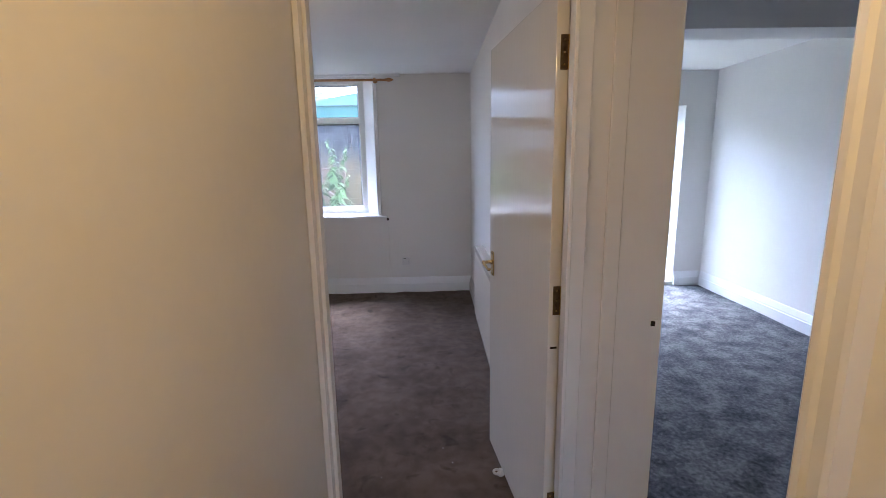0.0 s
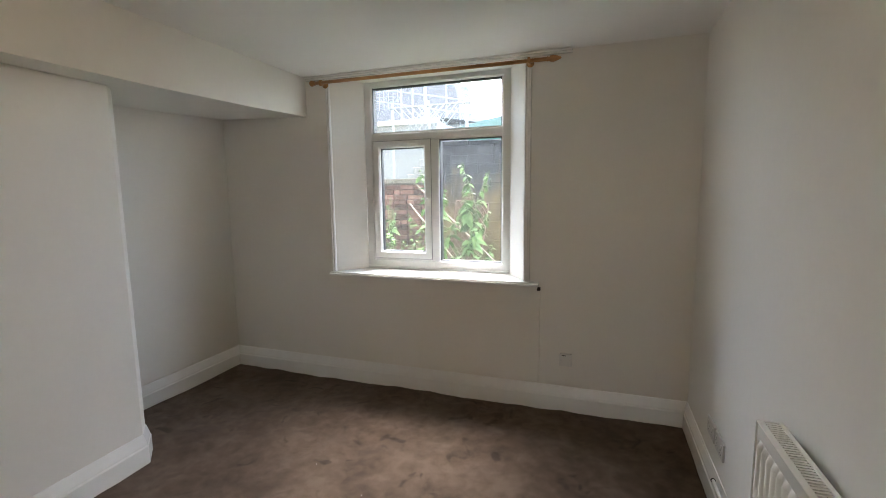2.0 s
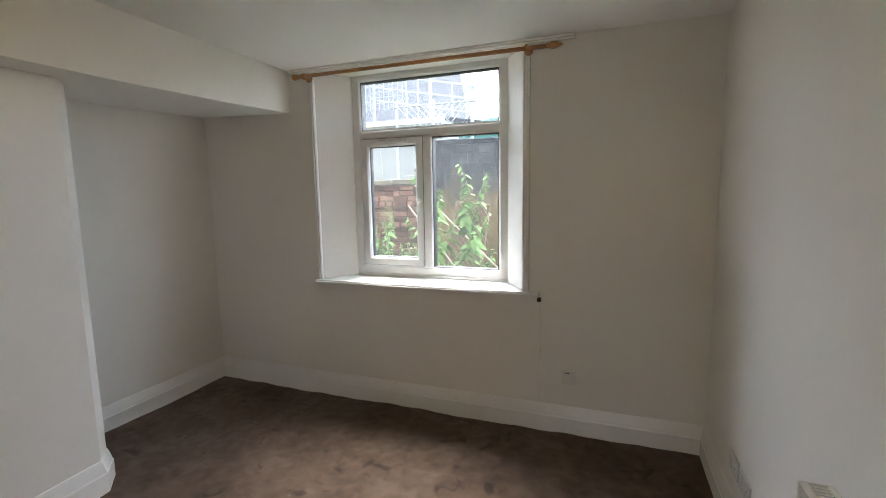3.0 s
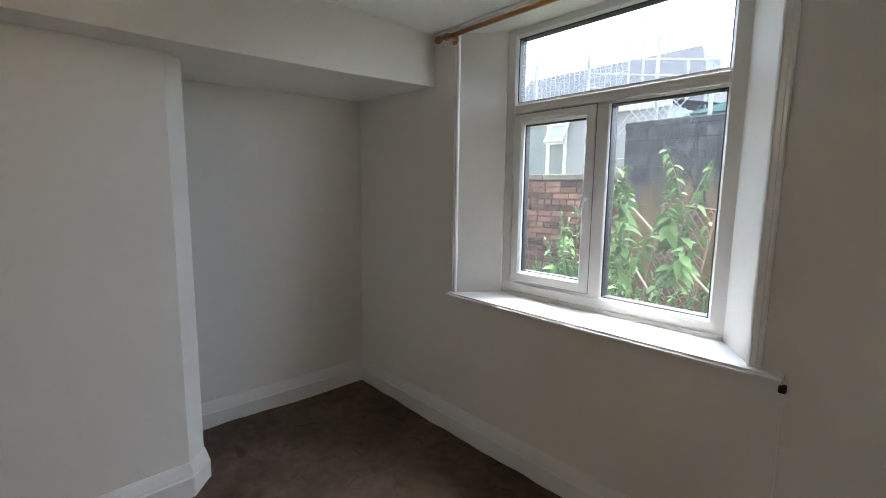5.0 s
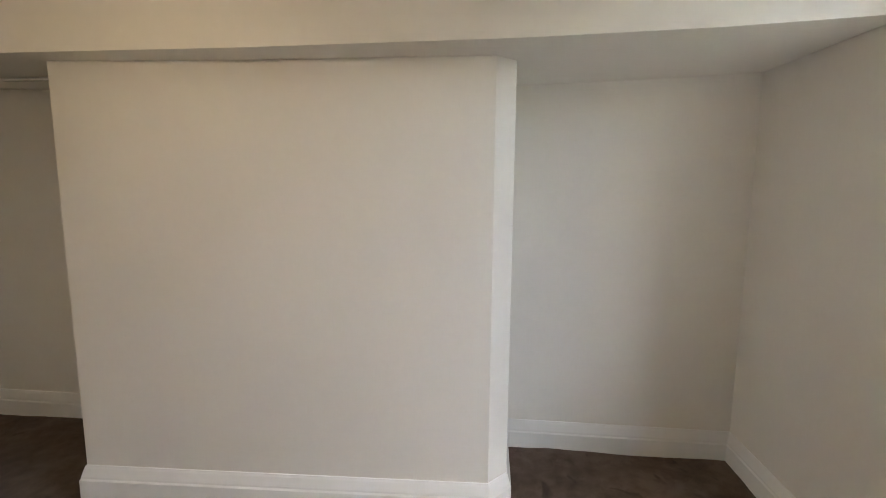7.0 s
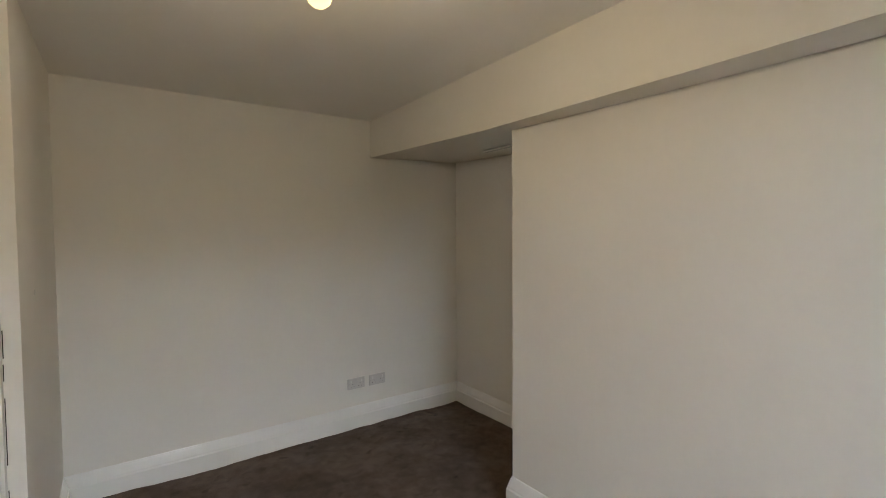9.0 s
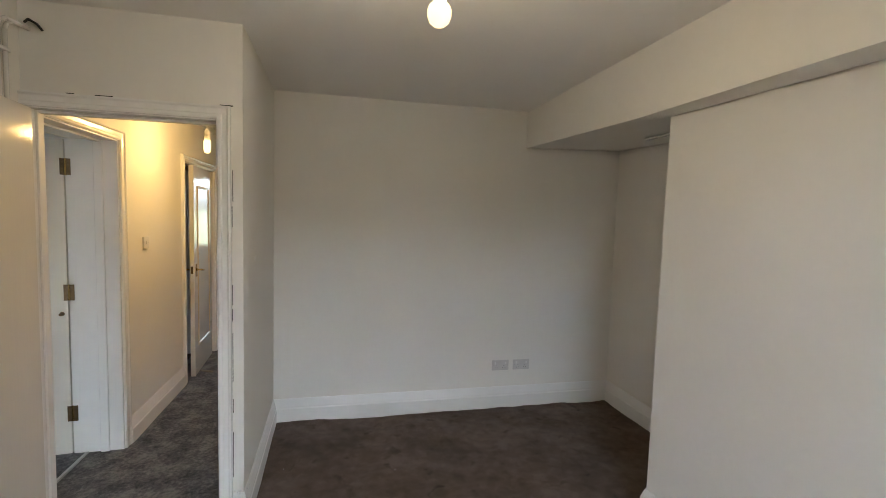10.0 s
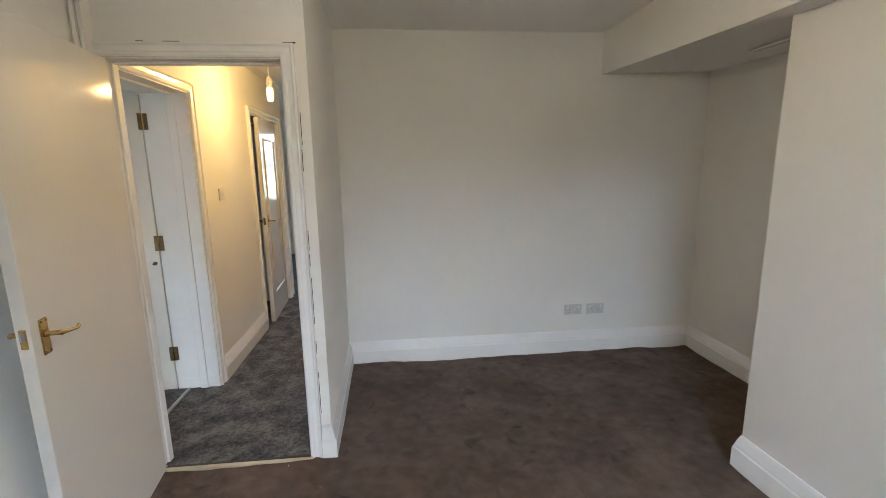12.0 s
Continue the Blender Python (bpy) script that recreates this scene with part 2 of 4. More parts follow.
def bx(bm, x0, x1, y0, y1, z0, z1, bev=0.0, seg=1):
    m = Matrix.Translation(((x0 + x1) / 2, (y0 + y1) / 2, (z0 + z1) / 2)) @ Matrix.Diagonal((abs(x1 - x0), abs(y1 - y0), abs(z1 - z0), 1))
    r = bmesh.ops.create_cube(bm, size=1, matrix=m)
    if bev:
        edges = {e for v in r["verts"] for e in v.link_edges}
        bmesh.ops.bevel(bm, geom=list(edges), offset=bev, segments=seg, affect="EDGES", profile=0.5)
    return bm


def box(*a, **k):
    return bx(bmesh.new(), *a, **k)


def prism(bm, pts, z0, z1):
    """A plan outline raised from z0 to z1."""
    lo = [bm.verts.new((x, y, z0)) for x, y in pts]
    hi = [bm.verts.new((x, y, z1)) for x, y in pts]
    bm.faces.new(lo[::-1])
    bm.faces.new(hi)
    for i in range(len(pts)):
        j = (i + 1) % len(pts)
        bm.faces.new((lo[i], lo[j], hi[j], hi[i]))
    return bm


def rod(bm, a, b, r0, r1=None, seg=12):
    a, b = Vector(a), Vector(b)
    d = b - a
    m = Matrix.Translation((a + b) / 2) @ d.to_track_quat("Z", "Y").to_matrix().to_4x4()
    bmesh.ops.create_cone(bm, cap_ends=True, segments=seg, radius1=r0, radius2=r0 if r1 is None else r1, depth=d.length, matrix=m)
    return bm


def lathe(bm, rings, m=None, seg=16):
    """Rings (radius, height) turned about z."""
    m = m or Matrix()
    rows = []
    for r, z in rings:
        rows.append([bm.verts.new(m @ Vector((r * math.cos(2 * math.pi * i / seg), r * math.sin(2 * math.pi * i / seg), z))) for i in range(seg)])
    for a, b in zip(rows, rows[1:]):
        for i in range(seg):
            j = (i + 1) % seg
            bm.faces.new((a[i], a[j], b[j], b[i]))
    bm.faces.new(rows[0][::-1])
    bm.faces.new(rows[-1])
    return bm


def tube(bm, pts, radii, seg=10, flat=1.0):
    """A bent, tapering bar through the points."""
    pts = [Vector(p) for p in pts]
    rows = []
    for i, p in enumerate(pts):
        d = (pts[min(i + 1, len(pts) - 1)] - pts[max(i - 1, 0)]).normalized()
        u = d.cross(Vector((0, 0, 1)) if abs(d.z) < 0.9 else Vector((1, 0, 0))).normalized()
        w = u.cross(d)
        rows.append([bm.verts.new(p + u * (radii[i] * math.cos(2 * math.pi * k / seg)) + w * (flat * radii[i] * math.sin(2 * math.pi * k / seg))) for k in range(seg)])
    for a, b in zip(rows, rows[1:]):
        for k in range(seg):
            bm.faces.new((a[k], a[(k + 1) % seg], b[(k + 1) % seg], b[k]))
    bm.faces.new(rows[0][::-1])
    bm.faces.new(rows[-1])
    return bm


def sweep(bm, pts, profile):
    """A moulding along a plan line; profile (out from the wall to the line's left, height)."""
    pts = [Vector(p) for p in pts]
    rows = []
    for i, p in enumerate(pts):
        dirs = []
        if i > 0:
            dirs.append((p - pts[i - 1]).normalized())
        if i < len(pts) - 1:
            dirs.append((pts[i + 1] - p).normalized())
        normals = [Vector((-d.y, d.x)) for d in dirs]
        n = sum(normals, Vector((0, 0)))
        n = n / n.dot(normals[0]) if len(normals) == 2 else n
        rows.append([bm.verts.new((p.x + n.x * o, p.y + n.y * o, z)) for o, z in profile])
    k = len(profile)
    for a, b in zip(rows, rows[1:]):
        for i in range(k):
            j = (i + 1) % k
            bm.faces.new((a[i], a[j], b[j], b[i]))
    bm.faces.new(rows[0])
    bm.faces.new(rows[-1][::-1])
    return bm


def frame_sweep(bm, outline, profile, axis="y"):
    """A moulding round an upright outline of (u, z); profile (sideways from the outline, out of the wall). u runs along x for axis y, along y for axis x."""
    pts = [Vector(p) for p in outline]
    rows = []
    for i, p in enumerate(pts):
        dirs = []
        if i > 0:
            dirs.append((p - pts[i - 1]).normalized())
        if i < len(pts) - 1:
            dirs.append((pts[i + 1] - p).normalized())
        normals = [Vector((-d.y, d.x)) for d in dirs]
        n = sum(normals, Vector((0, 0)))
        n = n / n.dot(normals[0]) if len(normals) == 2 else n
        row = []
        for s, o in profile:
            u, z = p.x + n.x * s, p.y + n.y * s
            row.append(bm.verts.new((u, o, z) if axis == "y" else (o, u, z)))
        rows.append(row)
    k = len(profile)
    for a, b in zip(rows, rows[1:]):
        for i in range(k):
            j = (i + 1) % k
            bm.faces.new((a[i], a[j], b[j], b[i]))
    bm.faces.new(rows[0])
    bm.faces.new(rows[-1][::-1])
    return bm


def structure(name, bm, material, label, smooth=False):
    return tagged(part(name, bm, material, smooth=smooth), label, kind="structure")


# ---- the shell ----
H = 2.468
X0, X1, Y0, Y1 = -3.674, 0.0, -4.90, 0.0     # the bedroom
DOOR_Y = -3.75                               # room face of the door wall
HALL_W, HALL_E = -0.79, 0.024                # faces of the hall's long walls
RETURN_X, RETURN_N = -0.865, -0.889           # far and near ends of the skewed return wall
EAST_T = 0.30                                # far face of the east wall

bm = bmesh.new()
prism(bm, [(-3.9, 0), (-2.60, 0), (-2.40, 0.18), (-2.40, 0.36), (-3.9, 0.36)], -0.3, 3.0)
prism(bm, [(-1.07, 0), (EAST_T, 0), (EAST_T, 0.36), (-1.205, 0.36), (-1.205, 0.18)], -0.3, 3.0)
prism(bm, [(-2.60, 0), (-1.07, 0), (-1.205, 0.18), (-1.205, 0.36), (-2.40, 0.36), (-2.40, 0.18)], -0.3, 0.895)
prism(bm, [(-2.60, 0), (-1.07, 0), (-1.205, 0.18), (-1.205, 0.36), (-2.40, 0.36), (-2.40, 0.18)], 2.435, 3.0)
structure("wall_north", bm, WALL, "cream painted plaster wall with a splayed window opening")

structure("wall_west", box(-3.9, X0, -5.05, 0, -0.3, 3.0), WALL, "cream painted plaster wall behind the chimney breast")
structure("wall_south", box(X0, RETURN_X, -5.05, Y0, -0.3, 3.0), WALL, "cream painted plaster wall with two sockets")
CHIMNEY = [(X0, -3.412), (-2.955, -3.412), (-3.042, -1.402), (-3.14, -1.312), (X0, -1.312)]
bm = bmesh.new()
prism(bm, CHIMNEY, 0, 2.2)
structure("chimney_breast", bm, WALL, "cream painted chimney breast with one splayed corner")
bm = bmesh.new()
under = [(Y1, 2.172), (-0.6, 2.145), (-1.3, 2.128), (-2.4, 2.122), (-3.5, 2.128), (-4.3, 2.155), (Y0, 2.178)]  # the old beam sags
front = [[bm.verts.new((x, y, z + up)) for y, z in under] for x, up in ((-2.815, 0), (X0, 0.028))]
tops = [[bm.verts.new((x, y, H)) for y, z in under] for x in (-2.815, X0)]
for i in range(len(under) - 1):
    bm.faces.new((front[0][i], front[0][i + 1], front[1][i + 1], front[1][i]))
    bm.faces.new((front[0][i], tops[0][i], tops[0][i + 1], front[0][i + 1]))
    bm.faces.new((tops[0][i], tops[1][i], tops[1][i + 1], tops[0][i + 1]))
structure("ceiling_beam", bm, WALL, "boxed-in ceiling beam painted cream above the alcoves")
bm = bmesh.new()
prism(bm, [(RETURN_X, -9.6), (HALL_W, -9.6), (HALL_W, -3.87), (RETURN_N, -3.87), (RETURN_X, Y0)], -0.3, 3.0)
structure("wall_hall_west", bm, WALL, "painted partition wall between bedroom and hall")
bm = bmesh.new()
bx(bm, HALL_W, HALL_E, -3.87, DOOR_Y, 2.04, 3.0)
bx(bm, RETURN_N, HALL_W, -3.87, DOOR_Y, 0, 3.0)
structure("wall_over_door", bm, WALL, "painted wall above the bedroom door")
bm = bmesh.new()
bx(bm, 0.0, EAST_T, DOOR_Y, 0, -0.3, 3.0)
bx(bm, HALL_E, EAST_T, -4.66, DOOR_Y, 2.03, 3.0)
bx(bm, HALL_E, EAST_T, -5.818, -4.66, -0.3, 3.0)
bx(bm, HALL_E, EAST_T, -6.79, -5.818, 2.03, 3.0)
bx(bm, HALL_E, EAST_T, -7.0, -6.79, -0.3, 3.0)
structure("wall_east", bm, WALL, "cream painted plaster wall with the radiator")
# rooms seen through the doorways
bm = bmesh.new()
bx(bm, EAST_T, 0.85, 0, 0.3, -0.3, 3.0)
bx(bm, 2.42, 2.9, 0, 0.3, -0.3, 3.0)
bx(bm, 0.85, 2.42, 0, 0.3, 2.1, 3.0)
bx(bm, 0.85, 2.42, 0, 0.3, -0.3, 0.06)
structure("wall_next_room_north", bm, WALL, "white painted wall with a tall window")
structure("wall_next_room_east", box(2.75, 2.9, -5.65, 0, -0.3, 3.0), WALL, "white painted wall of the next room")
structure("wall_next_room_south", box(EAST_T, 2.9, -5.8, -5.65, -0.3, 3.0), WALL, "white painted wall of the next room")
structure("beam_next_room", box(EAST_T, 2.75, -2.72, -2.50, 2.16, H), WALL, "boxed-in beam across the next room's ceiling")
structure("wall_cupboard", box(1.0, 1.1, -7.0, -5.8, -0.3, 3.0), WALL, "painted wall inside the side room")
bm = bmesh.new()
bx(bm, RETURN_X, -0.72, -9.75, -9.6, -0.3, 3.0)
bx(bm, 0.08, 1.8, -9.75, -9.6, -0.3, 3.0)
bx(bm, -0.72, 0.08, -9.75, -9.6, -0.3, 0.95)
bx(bm, -0.72, 0.08, -9.75, -9.6, 2.15, 3.0)
structure("wall_hall_end", bm, WALL, "painted wall with a window at the far end of the hall")
bm = bmesh.new()
bx(bm, 1.65, 1.8, -9.6, -5.8, -0.3, 3.0)
structure("wall_hall_end_east", bm, WALL, "painted wall at the hall's wider end")
# out-of-view block added overhead to cut the sky's light on the garden
BLOCKER_STONE = mat("blocker_stone", (0.30, 0.27, 0.22), 0.9, vary=0.2, scale=3, fine=40, bump=0.4)
structure("sky_blocker", box(-26, 26, -9.75, 0.36, 3.0, 9.6), BLOCKER_STONE, "unseen stone block above the house, added to shade the garden")
structure("ceiling", box(-3.9, 2.9, -9.75, 0, H, H + 0.2), CEIL, "white painted plaster ceiling")
structure("floor", box(-3.9, 2.9, -9.75, 0, -0.3, -0.002), MORTAR, "solid floor under the carpets")


def carpet_sheet(name, x0, x1, y0, y1, step, lift, material, label, top=0.006, notch=None):
    nx, ny = int((x1 - x0) / step) + 1, int((y1 - y0) / step) + 1
    bm = bmesh.new()
    rows = []
    for j in range(ny + 1):
        row = []
        for i in range(nx + 1):
            x, y = x0 + (x1 - x0) * i / nx, y0 + (y1 - y0) * j / ny
            w = noise.noise((x * 2.3, y * 2.3, 1.7)) * 0.6 + noise.noise((x * 7, y * 7, 4.1)) * 0.4
            row.append(bm.verts.new((x, y, top + lift * (0.5 + w))))
        rows.append(row)
    for a, b in zip(rows, rows[1:]):
        for i in range(nx):
            if not (notch and a[i + 1].co.x > notch[0] and b[i].co.y < notch[1]):
                bm.faces.new((a[i], a[i + 1], b[i + 1], b[i]))
    return structure(name, bm, material, label, smooth=True)


carpet_sheet("carpet_bedroom", X0, 0.0, Y0, 0.0, 0.05, 0.022, BROWN, "worn dark brown cut-pile carpet with crushed patches", top=0.001, notch=(RETURN_X + 0.03, DOOR_Y + 0.004))
bm_h = carpet_sheet("carpet_hall", HALL_W, 0.215, -9.6, DOOR_Y - 0.02, 0.07, 0.008, GREY, "mottled grey cut-pile carpet in the hall", top=0.012)
carpet_sheet("carpet_next_room", 0.215, 2.75, -5.65, 0.0, 0.08, 0.008, GREY, "mottled grey carpet in the next room", top=0.012)
carpet_sheet("carpet_hall_end", 0.215, 1.65, -9.6, -7.1, 0.1, 0.006, GREY, "mottled grey carpet at the hall's end", top=0.012)

SKIRT = [(0, 0), (0.026, 0), (0.026, 0.112), (0.021, 0.121), (0.020, 0.130), (0.009, 0.170), (0.004, 0.184), (0, 0.186)]
bm = sweep(bmesh.new(), [(0, -3.74), (0, 0), (X0, 0), *CHIMNEY[:0:-1], CHIMNEY[0],
                         (X0, Y0), (RETURN_X, Y0), (RETURN_N, DOOR_Y), (RETURN_N + 0.05, DOOR_Y)], SKIRT)
structure("baseboard", bm, GLOSS, "tall white gloss skirting board with a moulded top")
bm = sweep(bmesh.new(), [(HALL_E, -5.766), (HALL_E, -4.712)], SKIRT)
structure("baseboard_hall_east", bm, GLOSS, "tall white gloss skirting board in the hall")
bm = sweep(bmesh.new(), [(HALL_W, -3.96), (HALL_W, -9.6), (1.65, -9.6)], SKIRT)
structure("baseboard_hall_west", bm, GLOSS, "tall white gloss skirting board in the hall")
bm = sweep(bmesh.new(), [(2.75, -5.65), (2.75, 0), (2.43, 0)], SKIRT)
structure("baseboard_next_room", bm, GLOSS, "white skirting board in the next room")

# ---- lamps ----
bulb_light("bulb_light_room", ROOM_BULB, 0.60, WARM)
bulb_light("bulb_light_hall", HALL_BULB - Vector((0, 0, 0.005)), 0.59, (1.0, 0.57, 0.18))


def pendant(place, label, stick=False):
    lamp = thing("pendant_lamp", label, "ceiling lamp", at=Matrix.Translation(place))
    up = H - place.z
    if stick:
        glow = lathe(bmesh.new(), [(0.004, -0.062), (0.018, -0.056), (0.024, -0.04), (0.025, 0.0), (0.024, 0.03), (0.018, 0.04)])
    else:
        glow = lathe(bmesh.new(), [(0.003, -0.038), (0.016, -0.034), (0.027, -0.024), (0.033, -0.006), (0.033, 0.007), (0.028, 0.019), (0.019, 0.028)])
    b = part("bulb", glow, GLOW, lamp, "glowing warm bulb", smooth=True)
    b.visible_shadow = False
    part("bulb_holder", lathe(bmesh.new(), [(0.013, 0.026), (0.018, 0.028), (0.021, 0.06), (0.0195, 0.062), (0.0195, 0.078), (0.022, 0.08), (0.018, 0.1), (0.008, 0.115)]), PLASTIC, lamp, smooth=True)
    part("flex", rod(bmesh.new(), (0, 0, 0.114), (0, 0, up - 0.02), 0.003, seg=8), PLASTIC, lamp)
    part("ceiling_rose", lathe(bmesh.new(), [(0.012, up - 0.034), (0.03, up - 0.028), (0.036, up - 0.008), (0.037, up)]), PLASTIC, lamp, smooth=True)
    return lamp


pendant(ROOM_BULB, "bare lit bulb in a white pendant holder on the bedroom ceiling")
pendant(HALL_BULB, "bare lit stick bulb in a white hall ceiling holder", stick=True)

# ---- the window ----
WY = 0.19
win = tagged(new("window_1"), "white plastic window with one opening sash and two fixed panes", "window", kind="structure")


def ring(bm, x0, x1, z0, z1, w, y0, y1, slope=0.012):
    """A rectangular frame with chamfered inner edge, face at y0, back at y1."""
    prof = [(0, y0), (w - slope, y0), (w, y0 + slope), (w, y1), (0, y1)]
    rows = []
    for cx, cz, sx, sz in ((x0, z0, 1, 1), (x1, z0, -1, 1), (x1, z1, -1, -1), (x0, z1, 1, -1)):
        rows.append([bm.verts.new((cx + sx * s, y, cz + sz * s)) for s, y in prof])
    for k in range(4):
        a, b = rows[k], rows[(k + 1) % 4]
        for i in range(5):
            j = (i + 1) % 5
            bm.faces.new((a[i], a[j], b[j], b[i]))
    return bm


part("window_frame", bx(ring(bmesh.new(), -2.402, -1.203, 0.946, 2.458, 0.070, WY, WY + 0.07), -2.40, -1.205, WY - 0.012, WY + 0.07, 0.93, 0.958, 0.003), UPVC, win)
bm = bmesh.new()
prism(bm, [(-2.336, WY + 0.012), (-2.336, WY + 0.06), (-1.269, WY + 0.06), (-1.269, WY + 0.012)], 1.964, 2.038)
part("transom", bx(bm, -2.336, -1.269, WY, WY + 0.012, 1.976, 2.026, 0.003), UPVC, win)
bm = box(-1.838, -1.764, WY, WY + 0.06, 1.012, 1.966, 0.006)
part("mullion", bm, UPVC, win)
sash = part("sash", ring(bmesh.new(), -2.326, -1.832, 1.026, 1.968, 0.056, WY - 0.010, WY + 0.05), UPVC, win, "opening casement sash")
part("sash_gasket", ring(bmesh.new(), -2.330, -1.828, 1.022, 1.972, 0.004, WY - 0.003, WY + 0.01, 0.002), SEAL, win)
bm = box(-2.205, -1.935, WY - 0.024, WY - 0.009, 1.935, 1.955, 0.004)
part("trickle_vent", bm, UPVC, sash)
bm = bmesh.new()
bx(bm, -1.864, -1.840, WY - 0.028, WY - 0.017, 1.455, 1.525, 0.004, 2)
rod(bm, (-1.852, WY - 0.026, 1.508), (-1.852, WY - 0.052, 1.508), 0.010)
hd = part("handle", bm, UPVC, sash, "white plastic window handle")
bm = bmesh.new()
rod(bm, (-1.852, WY - 0.05, 1.516), (-1.859, WY - 0.056, 1.46), 0.010, 0.008, 10)
rod(bm, (-1.859, WY - 0.056, 1.462), (-1.863, WY - 0.05, 1.43), 0.008, 0.006, 10)
part("lever", bm, UPVC, hd)
rod_key = part("key_cylinder", rod(bmesh.new(), (-1.852, WY - 0.058, 1.508), (-1.852, WY - 0.05, 1.508), 0.006), STEEL, hd)
for nm, x0, x1, z0, z1 in (("upper_pane", -2.334, -1.273, 2.036, 2.390), ("sash_pane", -2.272, -1.886, 1.080, 1.914), ("fixed_pane", -1.766, -1.273, 1.014, 1.966)):
    pane = part("pane", box(x0 + 0.002, x1 - 0.002, WY + 0.028, WY + 0.032, z0 + 0.002, z1 - 0.002), GLASS, win if nm != "sash_pane" else sash)
    pane.visible_shadow = False
    part("gasket", ring(bmesh.new(), x0, x1, z0, z1, 0.007, WY + 0.016, WY + (0.054 if nm == "sash_pane" else 0.074), 0.002), GASKET, win if nm != "sash_pane" else sash)
# sill board, casing and the head moulding
bm = bmesh.new()
prism(bm, [(-2.632, -0.058), (-0.962, -0.058), (-0.962, 0.0), (-1.07, 0.0), (-1.205, 0.185), (-2.40, 0.185), (-2.60, 0.0), (-2.632, 0.0)], 0.898, 0.926)
bmesh.ops.bevel(bm, geom=[e for e in bm.edges if all(v.co.y < -0.04 for v in e.verts) and abs(e.verts[0].co.x - e.verts[1].co.x) > 0.5], offset=0.011, segments=3, affect="EDGES")
for v in bm.verts:
    v.co.z += max(0.0, v.co.y) * 0.07
part("window_sill", bm, GLOSS, win, "white gloss window board")
CASING = [(0.0, 0.0), (0.0, -0.014), (0.012, -0.02), (0.018, -0.014), (0.040, -0.014), (0.046, -0.022), (0.060, -0.022), (0.066, -0.012), (0.066, 0.0)]
part("casing", frame_sweep(bmesh.new(), [(-2.592, 0.927), (-2.592, 2.44)], [(0.5 * u, o) for u, o in CASING]), GLOSS, win, "moulded white window casing")
part("casing", frame_sweep(bmesh.new(), [(-1.075, 2.44), (-1.075, 0.927)], [(0.7 * u, o) for u, o in CASING]), GLOSS, win, "moulded white window casing")
bm = bmesh.new()
bx(bm, -2.80, -0.77, -0.024, 0.0, 2.438, 2.452, 0.003)
bx(bm, -2.80, -0.77, -0.036, 0.0, 2.452, H - 0.001, 0.004)
part("head_moulding", bm, GLOSS, win, "thin white moulding under the ceiling")

# curtain pole
pole = thing("curtain_pole", "varnished pine curtain pole with pointed finials above the window", "curtain pole")
PY, PZ = -0.085, 2.398
part("pole", rod(bmesh.new(), (-2.665, PY, PZ), (-0.925, PY, PZ - 0.004), 0.0125, seg=16), PINE, pole, smooth=True)
fin = [(0.012, 0.0), (0.017, 0.006), (0.012, 0.014), (0.019, 0.024), (0.022, 0.04), (0.016, 0.065), (0.006, 0.088), (0.002, 0.092)]
fin_l = [(0.012, 0.0), (0.018, 0.006), (0.013, 0.013), (0.021, 0.022), (0.022, 0.034), (0.014, 0.046), (0.004, 0.052)]
part("finial", lathe(bmesh.new(), fin, pose(-0.926, PY, PZ - 0.004, 0, 90, 0)), PINE, pole, smooth=True)
part("finial", lathe(bmesh.new(), fin_l, pose(-2.664, PY, PZ, 0, -90, 0)), PINE, pole, smooth=True)
for x in (-2.615, -1.038):
    bm = lathe(bmesh.new(), [(0.026, 0.0), (0.026, 0.006), (0.012, 0.014), (0.010, 0.045), (0.015, 0.058)], pose(x, -0.022, PZ - 0.004, 90, 0, 0))
    r = bmesh.ops.create_cone(bm, cap_ends=True, segments=16, radius1=0.021, radius2=0.021, depth=0.016, matrix=pose(x, PY, PZ - 0.002, 0, 90, 0))
    part("bracket", bm, PINE, pole, smooth=True)


# ---- doors ----
def lever_handle(parent, origin, out, along, material=BRASS, tarnish=False):
    """A lever on a backplate; out: the way off the door's face, along: the way the lever points (unit vectors)."""
    o, n, a = Vector(origin), Vector(out), Vector(along)
    m = Matrix.Translation(o) @ Matrix((a, Vector((0, 0, 1)), n)).transposed().to_4x4()
    bm = bx(bmesh.new(), -0.0205, 0.0205, -0.067, 0.051, 0.0, 0.006, 0.004, 2)
    bm.transform(m)
    plate = part("handle_plate", bm, material, parent, "worn brass backplate")
    for z in (-0.058, 0.042):
        for u in (-0.013, 0.013):
            bm = lathe(bmesh.new(), [(0.0035, 0.005), (0.0035, 0.0072), (0.002, 0.008)], Matrix.Translation((u, z, 0)), seg=8)
            bm.transform(m)
            part("screw", bm, OLDBRASS, plate)
    bm = lathe(bmesh.new(), [(0.012, 0.005), (0.011, 0.012), (0.008, 0.018), (0.008, 0.046), (0.010, 0.05), (0.006, 0.055)], Matrix(), seg=12)
    pts = [(-0.008, 0.0, 0.044, 0.006), (0.0, 0.0, 0.047, 0.009), (0.02, -0.003, 0.05, 0.0075), (0.04, -0.007, 0.05, 0.0065), (0.06, -0.011, 0.049, 0.0058), (0.08, -0.015, 0.048, 0.0055), (0.093, -0.015, 0.047, 0.0062), (0.104, -0.012, 0.045, 0.0066), (0.111, -0.008, 0.043, 0.003)]
    tube(bm, [p[:3] for p in pts], [p[3] for p in pts], 12)
    bm.transform(m)
    part("lever", bm, material, plate, smooth=True)
    return plate


